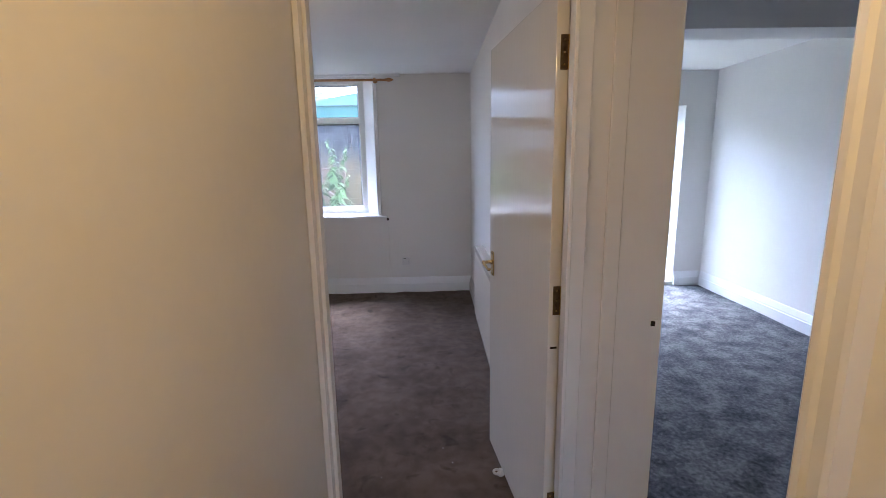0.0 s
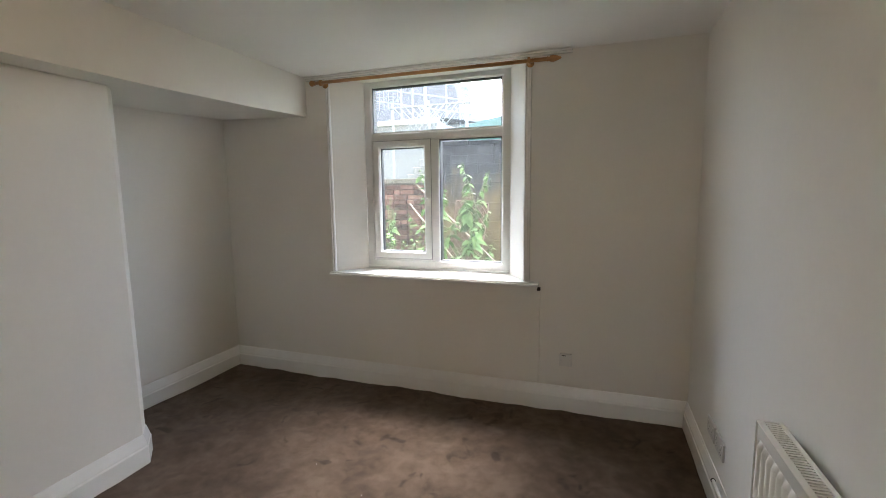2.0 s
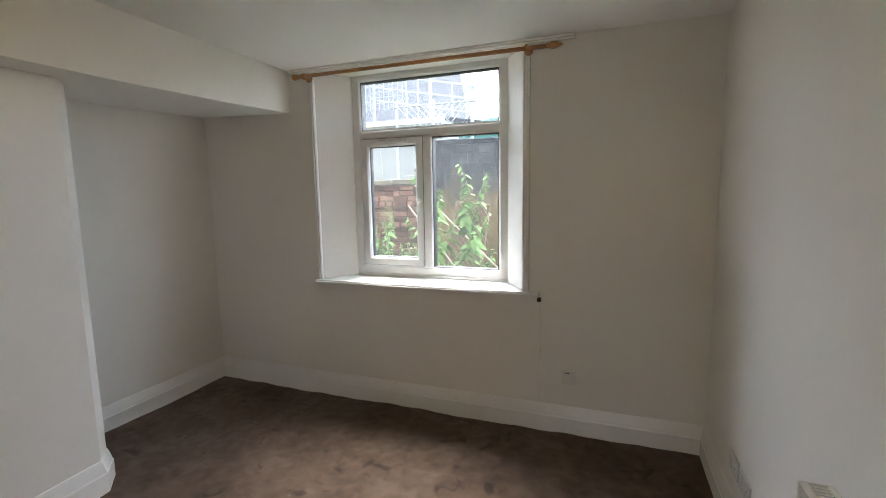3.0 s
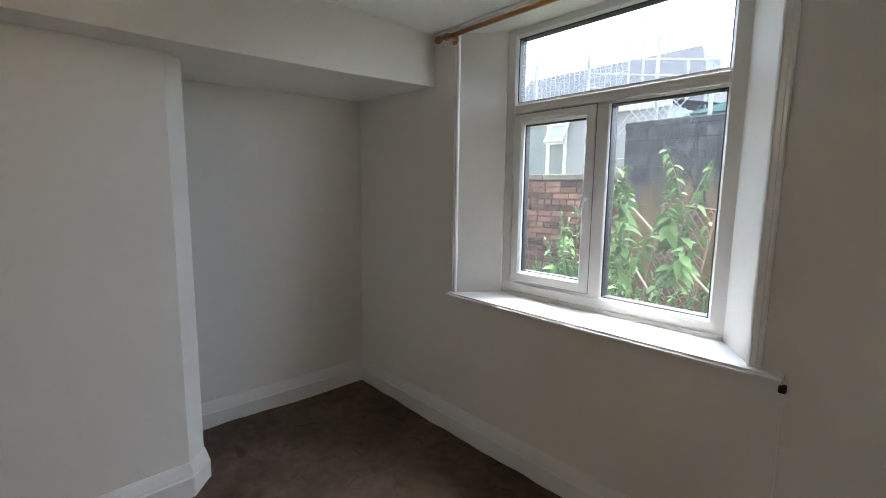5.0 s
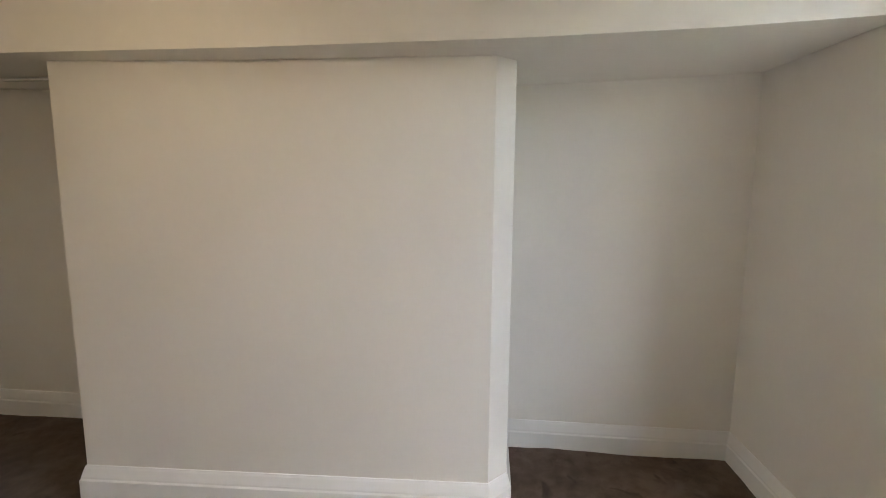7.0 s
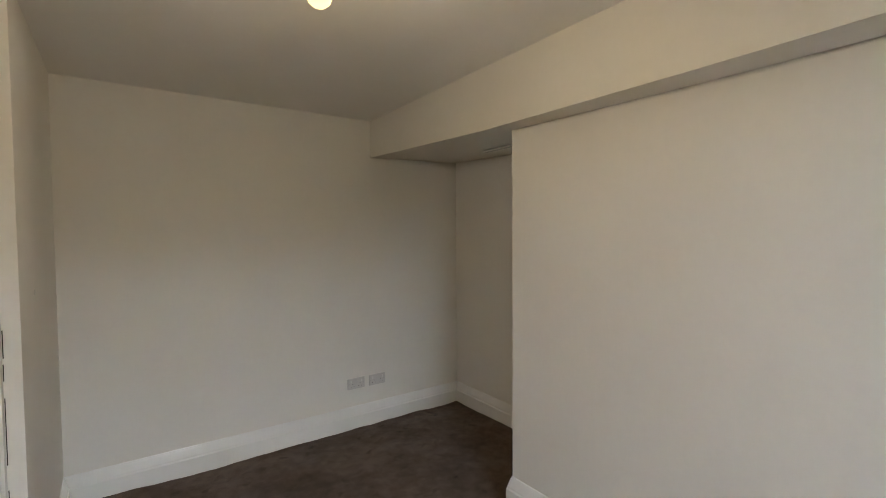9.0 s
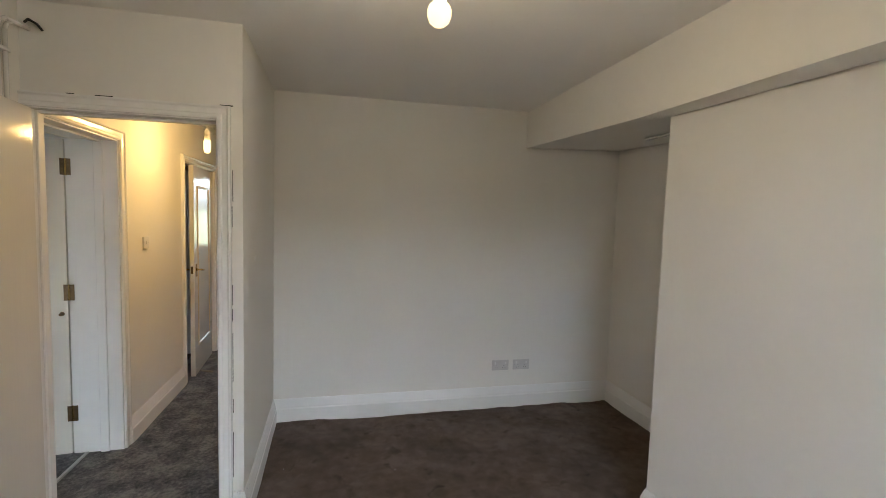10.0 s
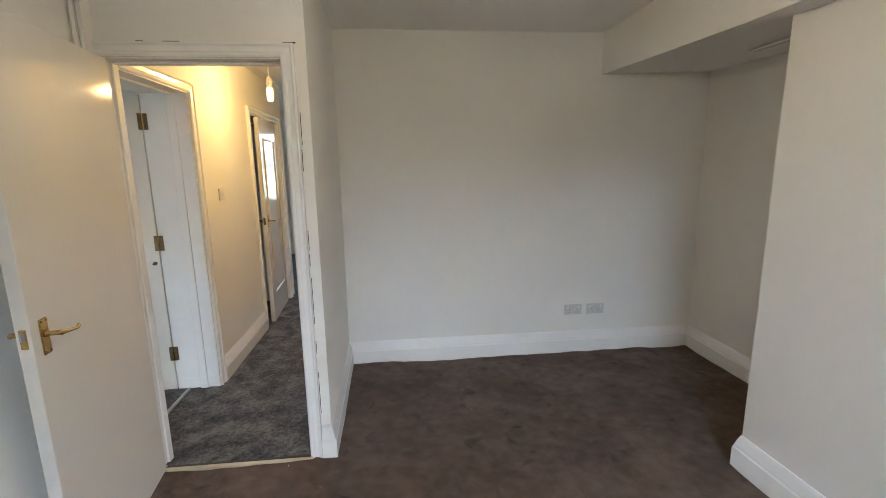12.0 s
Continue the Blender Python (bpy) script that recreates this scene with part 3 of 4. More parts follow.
def hinge(parent, m):
    """A butt hinge folded open: two leaves and a knuckle, in the plane of the jamb."""
    bm = bmesh.new()
    bx(bm, -0.028, -0.004, 0.0, 0.0025, -0.05, 0.05, 0.001)
    bx(bm, 0.004, 0.028, 0.0, 0.0025, -0.05, 0.05, 0.001)
    bm.transform(m)
    h = part("hinge", bm, OLDBRASS, parent, "tarnished brass butt hinge")
    bm = rod(bmesh.new(), (0, 0.004, -0.05), (0, 0.004, 0.05), 0.0055, seg=10)
    bm.transform(m)
    part("knuckle", bm, BRASS, h)
    for z in (-0.035, 0.0, 0.035):
        for x in (-0.016, 0.016):
            bm = lathe(bmesh.new(), [(0.004, 0.0), (0.003, 0.0018)], m @ pose(x, 0.0024, z, -90, 0, 0), seg=8)
            part("screw", bm, BRASS, h)
    return h


# bedroom door, flush, open about ninety degrees
LW = 0.770
leaf = box(0.0, 0.040, 0.0, LW, 0.030, 2.012, 0.0025, 2)
door1 = tagged(part("door_1", leaf, DOOR), "flush white gloss bedroom door standing open with brass handle", "door", kind="structure")
door1.matrix_basis = pose(-0.054, -3.724, 0, 0, 0, 7.4)
lever_handle(door1, (0.0, LW - 0.058, 1.033), (-1, 0, 0), (0, -1, 0))
lever_handle(door1, (0.04, LW - 0.058, 1.033), (1, 0, 0), (0, -1, 0))
lp = part("latch_plate", box(0.010, 0.030, LW, LW + 0.0022, 1.005, 1.068, 0.0008), BRASS, door1, "brass latch plate on the door's edge")
part("latch", prism(bmesh.new(), [(0.015, LW + 0.002), (0.025, LW + 0.002), (0.025, LW + 0.011), (0.019, LW + 0.011)], 1.032, 1.056), STEEL, lp)
for z in (0.28, 1.055, 1.83):
    hinge(door1, pose(0.041, -0.0005, z, 0, 0, 180))
part("bolt_hole", box(0.008, 0.032, -0.0012, 0.0, 0.885, 0.892), DARK, door1)

# jambs, stops and architraves of the bedroom door
DX0, DX1 = -0.772, -0.022
trim1 = tagged(new("door_frame"), "white gloss frame and moulded architrave of the bedroom door", "door frame", kind="structure")
bm = bmesh.new()
bx(bm, HALL_W + 0.002, DX0, -3.874, DOOR_Y + 0.003, 0, 2.04, 0.002)
part("jamb", bm, GLOSS, trim1)
part("jamb", bx(bmesh.new(), DX1, 0.03, -3.81, DOOR_Y + 0.003, 0, 2.04, 0.002), GLOSS, trim1)
part("head", bx(bmesh.new(), DX0, DX1, -3.874, DOOR_Y + 0.003, 2.018, 2.039, 0.002), GLOSS, trim1)
part("door_stop", bx(bmesh.new(), DX0, DX0 + 0.012, -3.84, -3.798, 0, 2.018, 0.002), GLOSS, trim1)
part("door_stop", bx(bmesh.new(), DX1 - 0.012, DX1, -3.84, -3.798, 0, 2.018, 0.002), GLOSS, trim1)
part("door_stop", bx(bmesh.new(), DX0 + 0.012, DX1 - 0.012, -3.84, -3.798, 2.006, 2.018, 0.002), GLOSS, trim1)
ARCH = [(0.0, 0.0), (0.0, 0.012), (0.007, 0.018), (0.018, 0.018), (0.024, 0.013), (0.045, 0.016), (0.052, 0.024), (0.060, 0.022), (0.062, 0.0)]
fac = lambda y, s: [(u, y + s * o) for u, o in ARCH]
part("architrave", frame_sweep(bmesh.new(), [(DX0 - 0.004, 0.0), (DX0 - 0.004, 2.024), (-0.001, 2.024)], fac(DOOR_Y, 1)), GLOSS, trim1, "moulded white architrave with cracked edges")
# dark brown strip on the wall paints the shade seen through the hinge gap
part("hinge_gap_shade", box(-0.0035, 0.0, -3.720, -3.690, 0.0, 2.015), mat("hinge_shade_brown", (0.045, 0.03, 0.02), 0.8, vary=0.2, scale=10), trim1, "dark strip standing in for the shade in the hinge gap")
random.seed(5)
for z0, z1 in ((0.27, 0.50), (0.60, 0.67), (0.76, 1.0), (1.06, 1.12), (1.14, 1.24), (1.52, 1.62), (1.64, 1.79)):
    x = -0.842 + random.uniform(-0.002, 0.002)
    part("crack", prism(bmesh.new(), [(x - 0.0012, DOOR_Y), (x + 0.0016, DOOR_Y), (x + 0.001, DOOR_Y + 0.003), (x - 0.0008, DOOR_Y + 0.003)], z0, z1), DARK, trim1, "dark crack beside the architrave")
for x0, x1 in ((-0.846, -0.79), (-0.35, -0.28), (-0.2, -0.17)):
    part("crack", box(x0, x1, DOOR_Y, DOOR_Y + 0.003, 2.0865, 2.0915), DARK, trim1)
tagged(part("threshold_strip", bx(bmesh.new(), HALL_W, 0.0, -3.739, -3.722, 0.0, 0.029, 0.005), mat("threshold_wood", (0.55, 0.47, 0.33), 0.5, vary=0.25, scale=12, fine=90, bump=0.2)), "pale worn threshold strip between the two carpets", kind="structure")
tagged(part("threshold_strip", bx(bmesh.new(), 0.215, 0.238, -4.63, -3.775, 0.008, 0.024, 0.003), STEEL), "thin metal threshold strip in the next room's doorway", kind="structure")


def doorway_trim(name, x0, x1, y0, y1, label, arch_n=True, arch_s=True):
    """Lining, stop and hall-side architrave of a doorway through the hall's east wall."""
    tr = tagged(new(name), label, "door frame", kind="structure")
    for a, b in ((y0 - 0.022, y0), (y1, y1 + 0.022)):
        part("jamb", box(x0 - 0.004 if b == y0 or arch_n else 0.002, x1 + 0.004, a, b, 0, 2.03, 0.002), GLOSS, tr)
    part("head", box(x0 - 0.004, x1 + 0.004, y0, y1, 2.008, 2.03, 0.002), GLOSS, tr)
    for a, b in ((y0, y0 + 0.012), (y1 - 0.012, y1)):
        part("door_stop", box(x0 + 0.075, x0 + 0.125, a, b, 0, 2.008, 0.003), GLOSS, tr)
    part("door_stop", box(x0 + 0.075, x0 + 0.125, y0 + 0.012, y1 - 0.012, 1.996, 2.008, 0.003), GLOSS, tr)
    prof = [(u, x0 - o) for u, o in ARCH]
    line = [(y1 + 0.012, 2.016), (y0 - 0.012, 2.016), (y0 - 0.012, 0.0)]
    if arch_n:
        line = [(y1 + 0.012, 0.0)] + line
    line = [Vector(p) for p in line]
    part("architrave", frame_sweep(bmesh.new(), line, [(-u, o) for u, o in prof], axis="x"), GLOSS, tr, "moulded white architrave")
    return tr


tr2 = doorway_trim("door_frame_2", HALL_E, EAST_T, -4.635, -3.772, "white gloss lining and architrave of the next room's doorway", arch_n=False)
part("strike_plate", box(0.276, 0.292, -3.7745, -3.771, 0.972, 1.0, 0.0008), GLOSS, tr2, "small painted strike plate")
part("strike_hole", box(0.268, 0.280, -3.778, -3.770, 0.979, 0.995), DARK, tr2)
door2 = tagged(part("door_2", box(0.0, 0.84, -0.04, 0.0, 0.02, 2.0, 0.0025, 2), DOOR), "flush white gloss door standing wide open into the next room", "door", kind="structure")
door2.matrix_basis = pose(0.308, -4.628, 0, 0, 0, 6)
for z in (0.285, 1.06, 1.835):
    hinge(door2, pose(-0.012, 0.007, z, 0, 0, 180) @ pose(0, -0.004, 0))
lk = part("lock_knob", lathe(bmesh.new(), [(0.013, 0.0), (0.013, 0.003), (0.006, 0.005), (0.006, 0.016), (0.010, 0.02), (0.008, 0.028)], pose(0.03, 0.0, 0.925, -90, 0, 0)), OLDBRASS, door2, "small dark thumb-turn")
tr3 = doorway_trim("door_frame_3", HALL_E, EAST_T, -6.765, -5.84, "white gloss lining and architrave of the far doorway")
bm = box(0.0, 0.040, 0.0, 0.73, 0.016, 2.0, 0.0025, 2)
door3 = tagged(part("door_3", bm, DOOR), "white gloss panelled door left ajar at the far end of the hall", "door", kind="structure")
door3.matrix_basis = pose(0.030, -6.70, 0, 0, 0, 3.6)
for z0, z1 in ((0.28, 1.82),):
    bm = bmesh.new()
    frame_sweep(bm, [(0.12, z0), (0.12, z1), (0.61, z1), (0.61, z0), (0.12, z0 + 0.0001)], [(0.0, 0.0), (-0.008, -0.008), (-0.018, -0.008), (-0.024, 0.0)], axis="x")
    part("panel_moulding", bm, mat("moulding_cream", (0.62, 0.50, 0.32), 0.35, vary=0.1), door3, "raised cream panel moulding")
lever_handle(door3, (0.0, 0.67, 1.03), (-1, 0, 0), (0, -1, 0))
lever_handle(door3, (0.04, 0.67, 1.03), (1, 0, 0), (0, -1, 0))
part("latch_plate", box(0.010, 0.030, 0.73, 0.7325, 0.995, 1.065, 0.0008), OLDBRASS, door3)
tagged(part("wood_offcut", box(-0.09, 0.05, -0.012, 0.012, 0, 0.012, 0.003), POLE), "small pale wood offcut lying by the far door", "wood offcut").matrix_basis = pose(-0.06, -6.10, 0.018, 0, 0, -25)

# floor door stop beside the open door
ds = thing("door_stopper", "small white ring door stopper on the carpet by the door", "door stopper", at=pose(-0.132, -3.22, 0.018, 0, 0, 20))
part("base", lathe(bmesh.new(), [(0.018, 0.0), (0.018, 0.006), (0.010, 0.01), (0.010, 0.028)]), PLASTIC, ds, smooth=True)
bm = bmesh.new()
for i in range(14):
    a, b = 2 * math.pi * i / 14, 2 * math.pi * (i + 1) / 14
    rod(bm, (-0.02 + 0.016 * math.cos(a), 0.016 * math.sin(a), 0.02), (-0.02 + 0.016 * math.cos(b), 0.016 * math.sin(b), 0.02), 0.006, seg=8)
part("ring", bm, PLASTIC, ds, smooth=True)

# ---- radiator ----
RY0, RY1, RZ0, RZ1, RX = -2.678, -1.566, 0.235, 0.842, -0.104
rad = thing("radiator", "white enamelled panel radiator with ribbed front and slotted top", "radiator")
bm = bmesh.new()
bx(bm, RX + 0.006, RX + 0.014, RY0, RY1, RZ0, RZ1 - 0.004, 0.004, 2)
RIBS = 27
pitch = (RY1 - RY0 - 0.05) / RIBS
heights = [(RZ0 + 0.045, 0.0), (RZ0 + 0.052, 0.55), (RZ0 + 0.064, 1.0), (RZ1 - 0.064, 1.0), (RZ1 - 0.052, 0.55), (RZ1 - 0.045, 0.0)]
rows = []
for z, swell in heights:
    row = []
    for i in range(RIBS * 8 + 1):
        wave = max(0.0, 0.5 - 0.62 * math.cos(2 * math.pi * i / 8)) ** 0.7
        row.append(bm.verts.new((RX + 0.0058 - 0.0105 * swell * wave, RY0 + 0.025 + pitch * i / 8, z)))
    rows.append(row)
for a, b in zip(rows, rows[1:]):
    for i in range(len(a) - 1):
        bm.faces.new((a[i], a[i + 1], b[i + 1], b[i])).smooth = True
part("front_panel", bm, ENAMEL, rad)
part("back_panel", box(-0.045, -0.033, RY0 + 0.01, RY1 - 0.01, RZ0, RZ1 - 0.02, 0.003), ENAMEL, rad)
for a, b in ((RY0 - 0.004, RY0), (RY1, RY1 + 0.004)):
    part("side_cover", box(RX + 0.002, -0.030, a, b, RZ0 + 0.02, RZ1, 0.0015), ENAMEL, rad)
grille = part("top_grille", bx(bx(bmesh.new(), RX + 0.002, RX + 0.022, RY0, RY1, RZ1 - 0.006, RZ1, 0.002, 2), -0.044, -0.030, RY0, RY1, RZ1 - 0.006, RZ1, 0.002), ENAMEL, rad, "slotted top grille")
slat = None
k = 84
for i in range(k):
    yy = RY0 + 0.01 + (RY1 - RY0 - 0.02) * i / (k - 1)
    if slat is None:
        slat = part("slat", box(RX + 0.020, -0.043, -0.003, 0.003, RZ1 - 0.005, RZ1 - 0.002), ENAMEL, grille)
        slat.location.y = yy
    else:
        s2 = slat.copy()
        scene.collection.objects.link(s2)
        s2.location.y = yy
part("fins", box(RX + 0.02, -0.05, RY0 + 0.02, RY1 - 0.02, RZ0 + 0.05, RZ1 - 0.05), mat("fin_grey", (0.25, 0.24, 0.22), 0.6, vary=0.2), rad)
for yy in (RY0 + 0.2, RY1 - 0.2):
    part("wall_bracket", box(-0.034, 0.0, yy - 0.02, yy + 0.02, RZ0 + 0.06, RZ1 - 0.08), STEEL, rad)
bm = rod(bmesh.new(), (-0.06, RY1 + 0.004, 0.255), (-0.06, RY1 + 0.05, 0.255), 0.011)
rod(bm, (-0.06, RY1 + 0.05, 0.20), (-0.06, RY1 + 0.05, 0.285), 0.013)
rod(bm, (-0.06, RY1 + 0.05, 0.285), (-0.06, RY1 + 0.05, 0.335), 0.017)
part("valve", bm, PLASTIC, rad, "white plastic radiator valve")
bm = rod(bmesh.new(), (-0.06, RY1 + 0.05, 0.205), (-0.045, RY1 + 0.07, 0.203), 0.0075)
rod(bm, (-0.045, RY1 + 0.07, 0.203), (-0.040, -0.88, 0.203), 0.0075)
part("supply_pipe", bm, GLOSS, rad, "white painted pipe along the skirting")
part("pipe_hole", lathe(bmesh.new(), [(0.011, 0), (0.011, 0.003)], pose(-0.040, -0.879, 0.203, 90, 0, 0), seg=10), DARK, rad)
bm = rod(bmesh.new(), (-0.06, RY0 - 0.004, 0.255), (-0.06, RY0 - 0.04, 0.255), 0.011)
rod(bm, (-0.06, RY0 - 0.04, 0.285), (-0.06, RY0 - 0.04, 0.02), 0.0085)
part("return_valve", bm, PLASTIC, rad)


# ---- sockets and switches ----
def plate_thing(name, label, category, m, w, h, thick, holes=0, rocker=0, group=""):
    """An electrical faceplate with its face towards +z of m, w wide along x."""
    t = thing(name, label, category, group, at=m)
    part("faceplate", box(-w / 2, w / 2, -h / 2, h / 2, 0, thick, 0.003, 2), SOCKET if holes else PLASTIC, t)
    for i in range(holes):
        cx = (i - (holes - 1) / 2) * 0.062
        sw = part("rocker", box(cx - 0.006 + (0.014 if i else -0.014), cx + 0.006 + (0.014 if i else -0.014), 0.008, 0.028, thick - 0.001, thick + 0.003, 0.001), PLASTIC, t)
        for ax, ay, bw, bh in ((0, -0.002, 0.0035, 0.007), (-0.011, -0.022, 0.006, 0.0032), (0.011, -0.022, 0.006, 0.0032)):
            part("pin_hole", box(cx + ax - bw / 2, cx + ax + bw / 2, ay - bh / 2, ay + bh / 2, thick - 0.0005, thick + 0.0006), DARK, t)
    for i in range(rocker):
        part("rocker", box(-0.007, 0.007, -0.012, 0.012, thick - 0.001, thick + 0.004, 0.0015), PLASTIC, t)
    for sx in (-1, 1):
        part("screw", lathe(bmesh.new(), [(0.003, thick - 0.0005), (0.0025, thick + 0.0008)], Matrix.Translation((sx * (w / 2 - 0.013), 0, 0)), seg=8), STEEL, t)
    return t


facing = {"s": pose(0, 0, 0, 90, 0, 0), "n": pose(0, 0, 0, 90, 0, 180), "w": pose(0, 0, 0, 90, 0, -90), "e": pose(0, 0, 0, 90, 0, 90)}
put_at = lambda x, y, z, f: Matrix.Translation((x, y, z)) @ facing[f]
for cx in (-2.663, -2.849):
    plate_thing("wall_socket", "white plastic double socket low on the bedroom wall", "socket", put_at(cx, Y0, 0.370, "n"), 0.146, 0.086, 0.010, holes=2, group="pair of double sockets")
plate_thing("wall_socket", "white plastic double socket beside the radiator", "socket", put_at(0.0, -0.81, 0.340, "w"), 0.146, 0.086, 0.010, holes=2)
plate_thing("wall_socket", "white plastic double socket near the window corner", "socket", put_at(0.0, -0.645, 0.340, "w"), 0.146, 0.086, 0.010, holes=2)
aer = plate_thing("aerial_box", "white surface-mounted cable box under the window's corner", "cable box", put_at(-0.770, 0.0, 0.385, "s"), 0.086, 0.086, 0.028)
part("slot", box(-0.026, 0.004, 0.031, 0.036, 0.0275, 0.0287), DARK, aer)
plate_thing("light_switch", "white single light switch on the hall partition", "switch", put_at(-0.8735, -4.075, 1.336, "w"), 0.086, 0.086, 0.010, rocker=1)
plate_thing("light_switch", "white single light switch on the yellow-lit hall wall", "switch", put_at(HALL_E, -5.02, 1.35, "w"), 0.086, 0.086, 0.010, rocker=1)

# cable from the sill to the skirting, dark stub at its head
cab = thing("painted_cable", "thin cable painted into the wall below the sill", "cable")
bm = bmesh.new()
pts = [(-0.957, 0.872), (-0.959, 0.70), (-0.955, 0.5), (-0.958, 0.3), (-0.956, 0.186)]
for p, q in zip(pts, pts[1:]):
    rod(bm, (p[0], -0.003, p[1]), (q[0], -0.003, q[1]), 0.006, seg=8)
part("cable", bm, WALL, cab)
part("stub", box(-0.970, -0.948, -0.055, -0.030, 0.872, 0.898, 0.003), DARK, cab, "dark cable end under the sill")
bm = bmesh.new()
pts = [(-0.962, -0.045, 0.929), (-1.01, -0.02, 0.929), (-1.085, 0.05, 0.937), (-1.15, 0.12, 0.948), (-1.19, 0.165, 0.955)]
for p, q in zip(pts, pts[1:]):
    rod(bm, p, q, 0.004, seg=8)
part("sill_cable", bm, PLASTIC, cab, "thin white cable across the sill")

# pipes in the corner over the door
pp = thing("heating_pipes", "two white painted pipes clipped to the wall in the corner", "pipes")
for y in (-3.595, -3.635):
    bm = rod(bmesh.new(), (-0.022, y, 0.19), (-0.022, y, 2.30), 0.0085, seg=12)
    pts = [(-0.022, y, 2.298), (-0.026, y - 0.008, 2.325), (-0.034, y - 0.03, 2.342), (-0.04, -3.747, 2.346)]
    for p, q in zip(pts, pts[1:]):
        rod(bm, p, q, 0.0085, seg=12)
    part("pipe", bm, GLOSS, pp, smooth=True)
for z in (0.9, 1.6, 2.22):
    part("pipe_clip", box(-0.034, 0.0, -3.652, -3.578, z - 0.008, z + 0.008, 0.003), PLASTIC, pp)
bm = bmesh.new()
pts = [(-0.03, -3.742, 2.372), (-0.055, -3.722, 2.378), (-0.08, -3.732, 2.364), (-0.092, -3.748, 2.343)]
for p, q in zip(pts, pts[1:]):
    rod(bm, p, q, 0.005, seg=8)
part("cable_end", bm, GASKET, pp, "short black cable end")

# torn paint where the skirting turns the corner by the door
pl = thing("peeling_paint", "curled strips of torn white paint on the skirting's corner", "peeling paint")
rnd = random.Random(21)
for k in range(7):
    x, z = rnd.uniform(-0.918, -0.845), rnd.uniform(0.178, 0.225)
    pts = [(x, DOOR_Y + 0.026, z)]
    for i in range(4):
        pts.append((pts[-1][0] + rnd.uniform(-0.012, 0.012), DOOR_Y + 0.026 + 0.006 * (i + 1) * rnd.random(), pts[-1][2] + rnd.uniform(-0.004, 0.016)))
    part("strip", tube(bmesh.new(), pts, [0.002, 0.003, 0.0026, 0.002, 0.001], 6, 0.4), GLOSS, pl)

# flakes of plaster and paint dropped on the carpet
rnd = random.Random(22)
verts, faces = [], []
for k in range(30):
    x, y = (rnd.uniform(-1.9, -0.3), rnd.uniform(-3.7, -2.7)) if k < 16 else (rnd.uniform(-3.2, -0.4), rnd.uniform(-4.7, -0.8))
    size, n = rnd.uniform(0.0015, 0.004), len(verts)
    verts += [(x + size * math.cos(a) * rnd.uniform(0.5, 1), y + size * math.sin(a) * rnd.uniform(0.5, 1), 0.026) for a in (0, 1.3, 2.5, 3.8, 5.0)] + [(x, y, 0.0285)]
    faces += [(n + i, n + (i + 1) % 5, n + 5) for i in range(5)]
me = bpy.data.meshes.new("paint_flakes")
me.from_pydata(verts, [], faces)
me.materials.append(SOCKET)
tagged(new("paint_flakes", me), "tiny pale flakes of plaster and paint on the carpet", kind="stuff")

# batten on the alcove's soffit; cable trunking in the hall
tagged(part("soffit_batten", box(-3.33, -3.29, -4.06, -3.401, 2.140, 2.153, 0.003), GLOSS), "narrow white batten fixed under the boxed beam", "batten")
bm = box(HALL_E - 0.016, HALL_E, -7.0, -4.0, 2.412, 2.437, 0.002)
bx(bm, HALL_E - 0.012, HALL_E, -7.0, -4.0, 2.437, H - 0.001)
tagged(part("cable_trunking", bm, PLASTIC), "white cable trunking along the top of the hall wall", "trunking")

# windows of the rooms seen through the doorways
w2 = tagged(new("window_2"), "tall white framed window lighting the next room", "window", kind="structure")
part("window_frame", ring(bmesh.new(), 0.85, 2.42, 0.06, 2.1, 0.06, 0.2, 0.27), UPVC, w2)
part("mullion", box(1.605, 1.665, 0.2, 0.27, 0.12, 2.04, 0.004), UPVC, w2)
for a, b in ((0.91, 1.605), (1.665, 2.36)):
    pane = part("pane", box(a, b, 0.233, 0.237, 0.12, 2.04), GLASS, w2)
    pane.visible_shadow = False
w3 = tagged(new("window_3"), "white framed window at the hall's far end", "window", kind="structure")
bm = ring(bmesh.new(), -0.72, 0.08, 0.95, 2.15, 0.06, 0.0, 0.06)
bm.transform(pose(-0.64, -9.64, 0, 0, 0, 180))
part("window_frame", bm, UPVC, w3)
pane = part("pane", box(-0.66, 0.02, -9.674, -9.67, 1.01, 2.09), GLASS, w3)
pane.visible_shadow = False

# ---- outside ----
G = 0.25
bm = bmesh.new()
for x0, x1, y0, y1 in ((-400, 400, 0.36, 400), (-400, -3.9, -400, 0.36), (2.9, 400, -400, 0.36), (-3.9, 2.9, -400, -9.75)):
    bm.faces.new([bm.verts.new(p) for p in ((x0, y0, G), (x1, y0, G), (x1, y1, G), (x0, y1, G))])
structure("ground", bm, SOIL, "overgrown garden soil and rough grass")

# white rendered neighbour house
NH = thing("neighbour_house", "pale rendered house with white windows behind the garden wall", "house")
part("wall", box(-14, -4.6, 8.0, 8.3, G, 3.42), RENDERW, NH)
part("side_wall", box(-4.9, -4.6, 8.3, 14, G, 3.42), RENDERW, NH)
part("fascia", box(-14.1, -4.5, 7.9, 8.0, 3.34, 3.46, 0.01), UPVC, NH)
bm = bmesh.new()
vs = [bm.verts.new(p) for p in ((-14.2, 7.85, 3.44), (-4.4, 7.85, 3.44), (-4.4, 12, 3.9), (-14.2, 12, 3.9))]
bm.faces.new(vs)
bmesh.ops.solidify(bm, geom=bm.faces[:], thickness=0.12)
part("roof", bm, SLATE, NH)
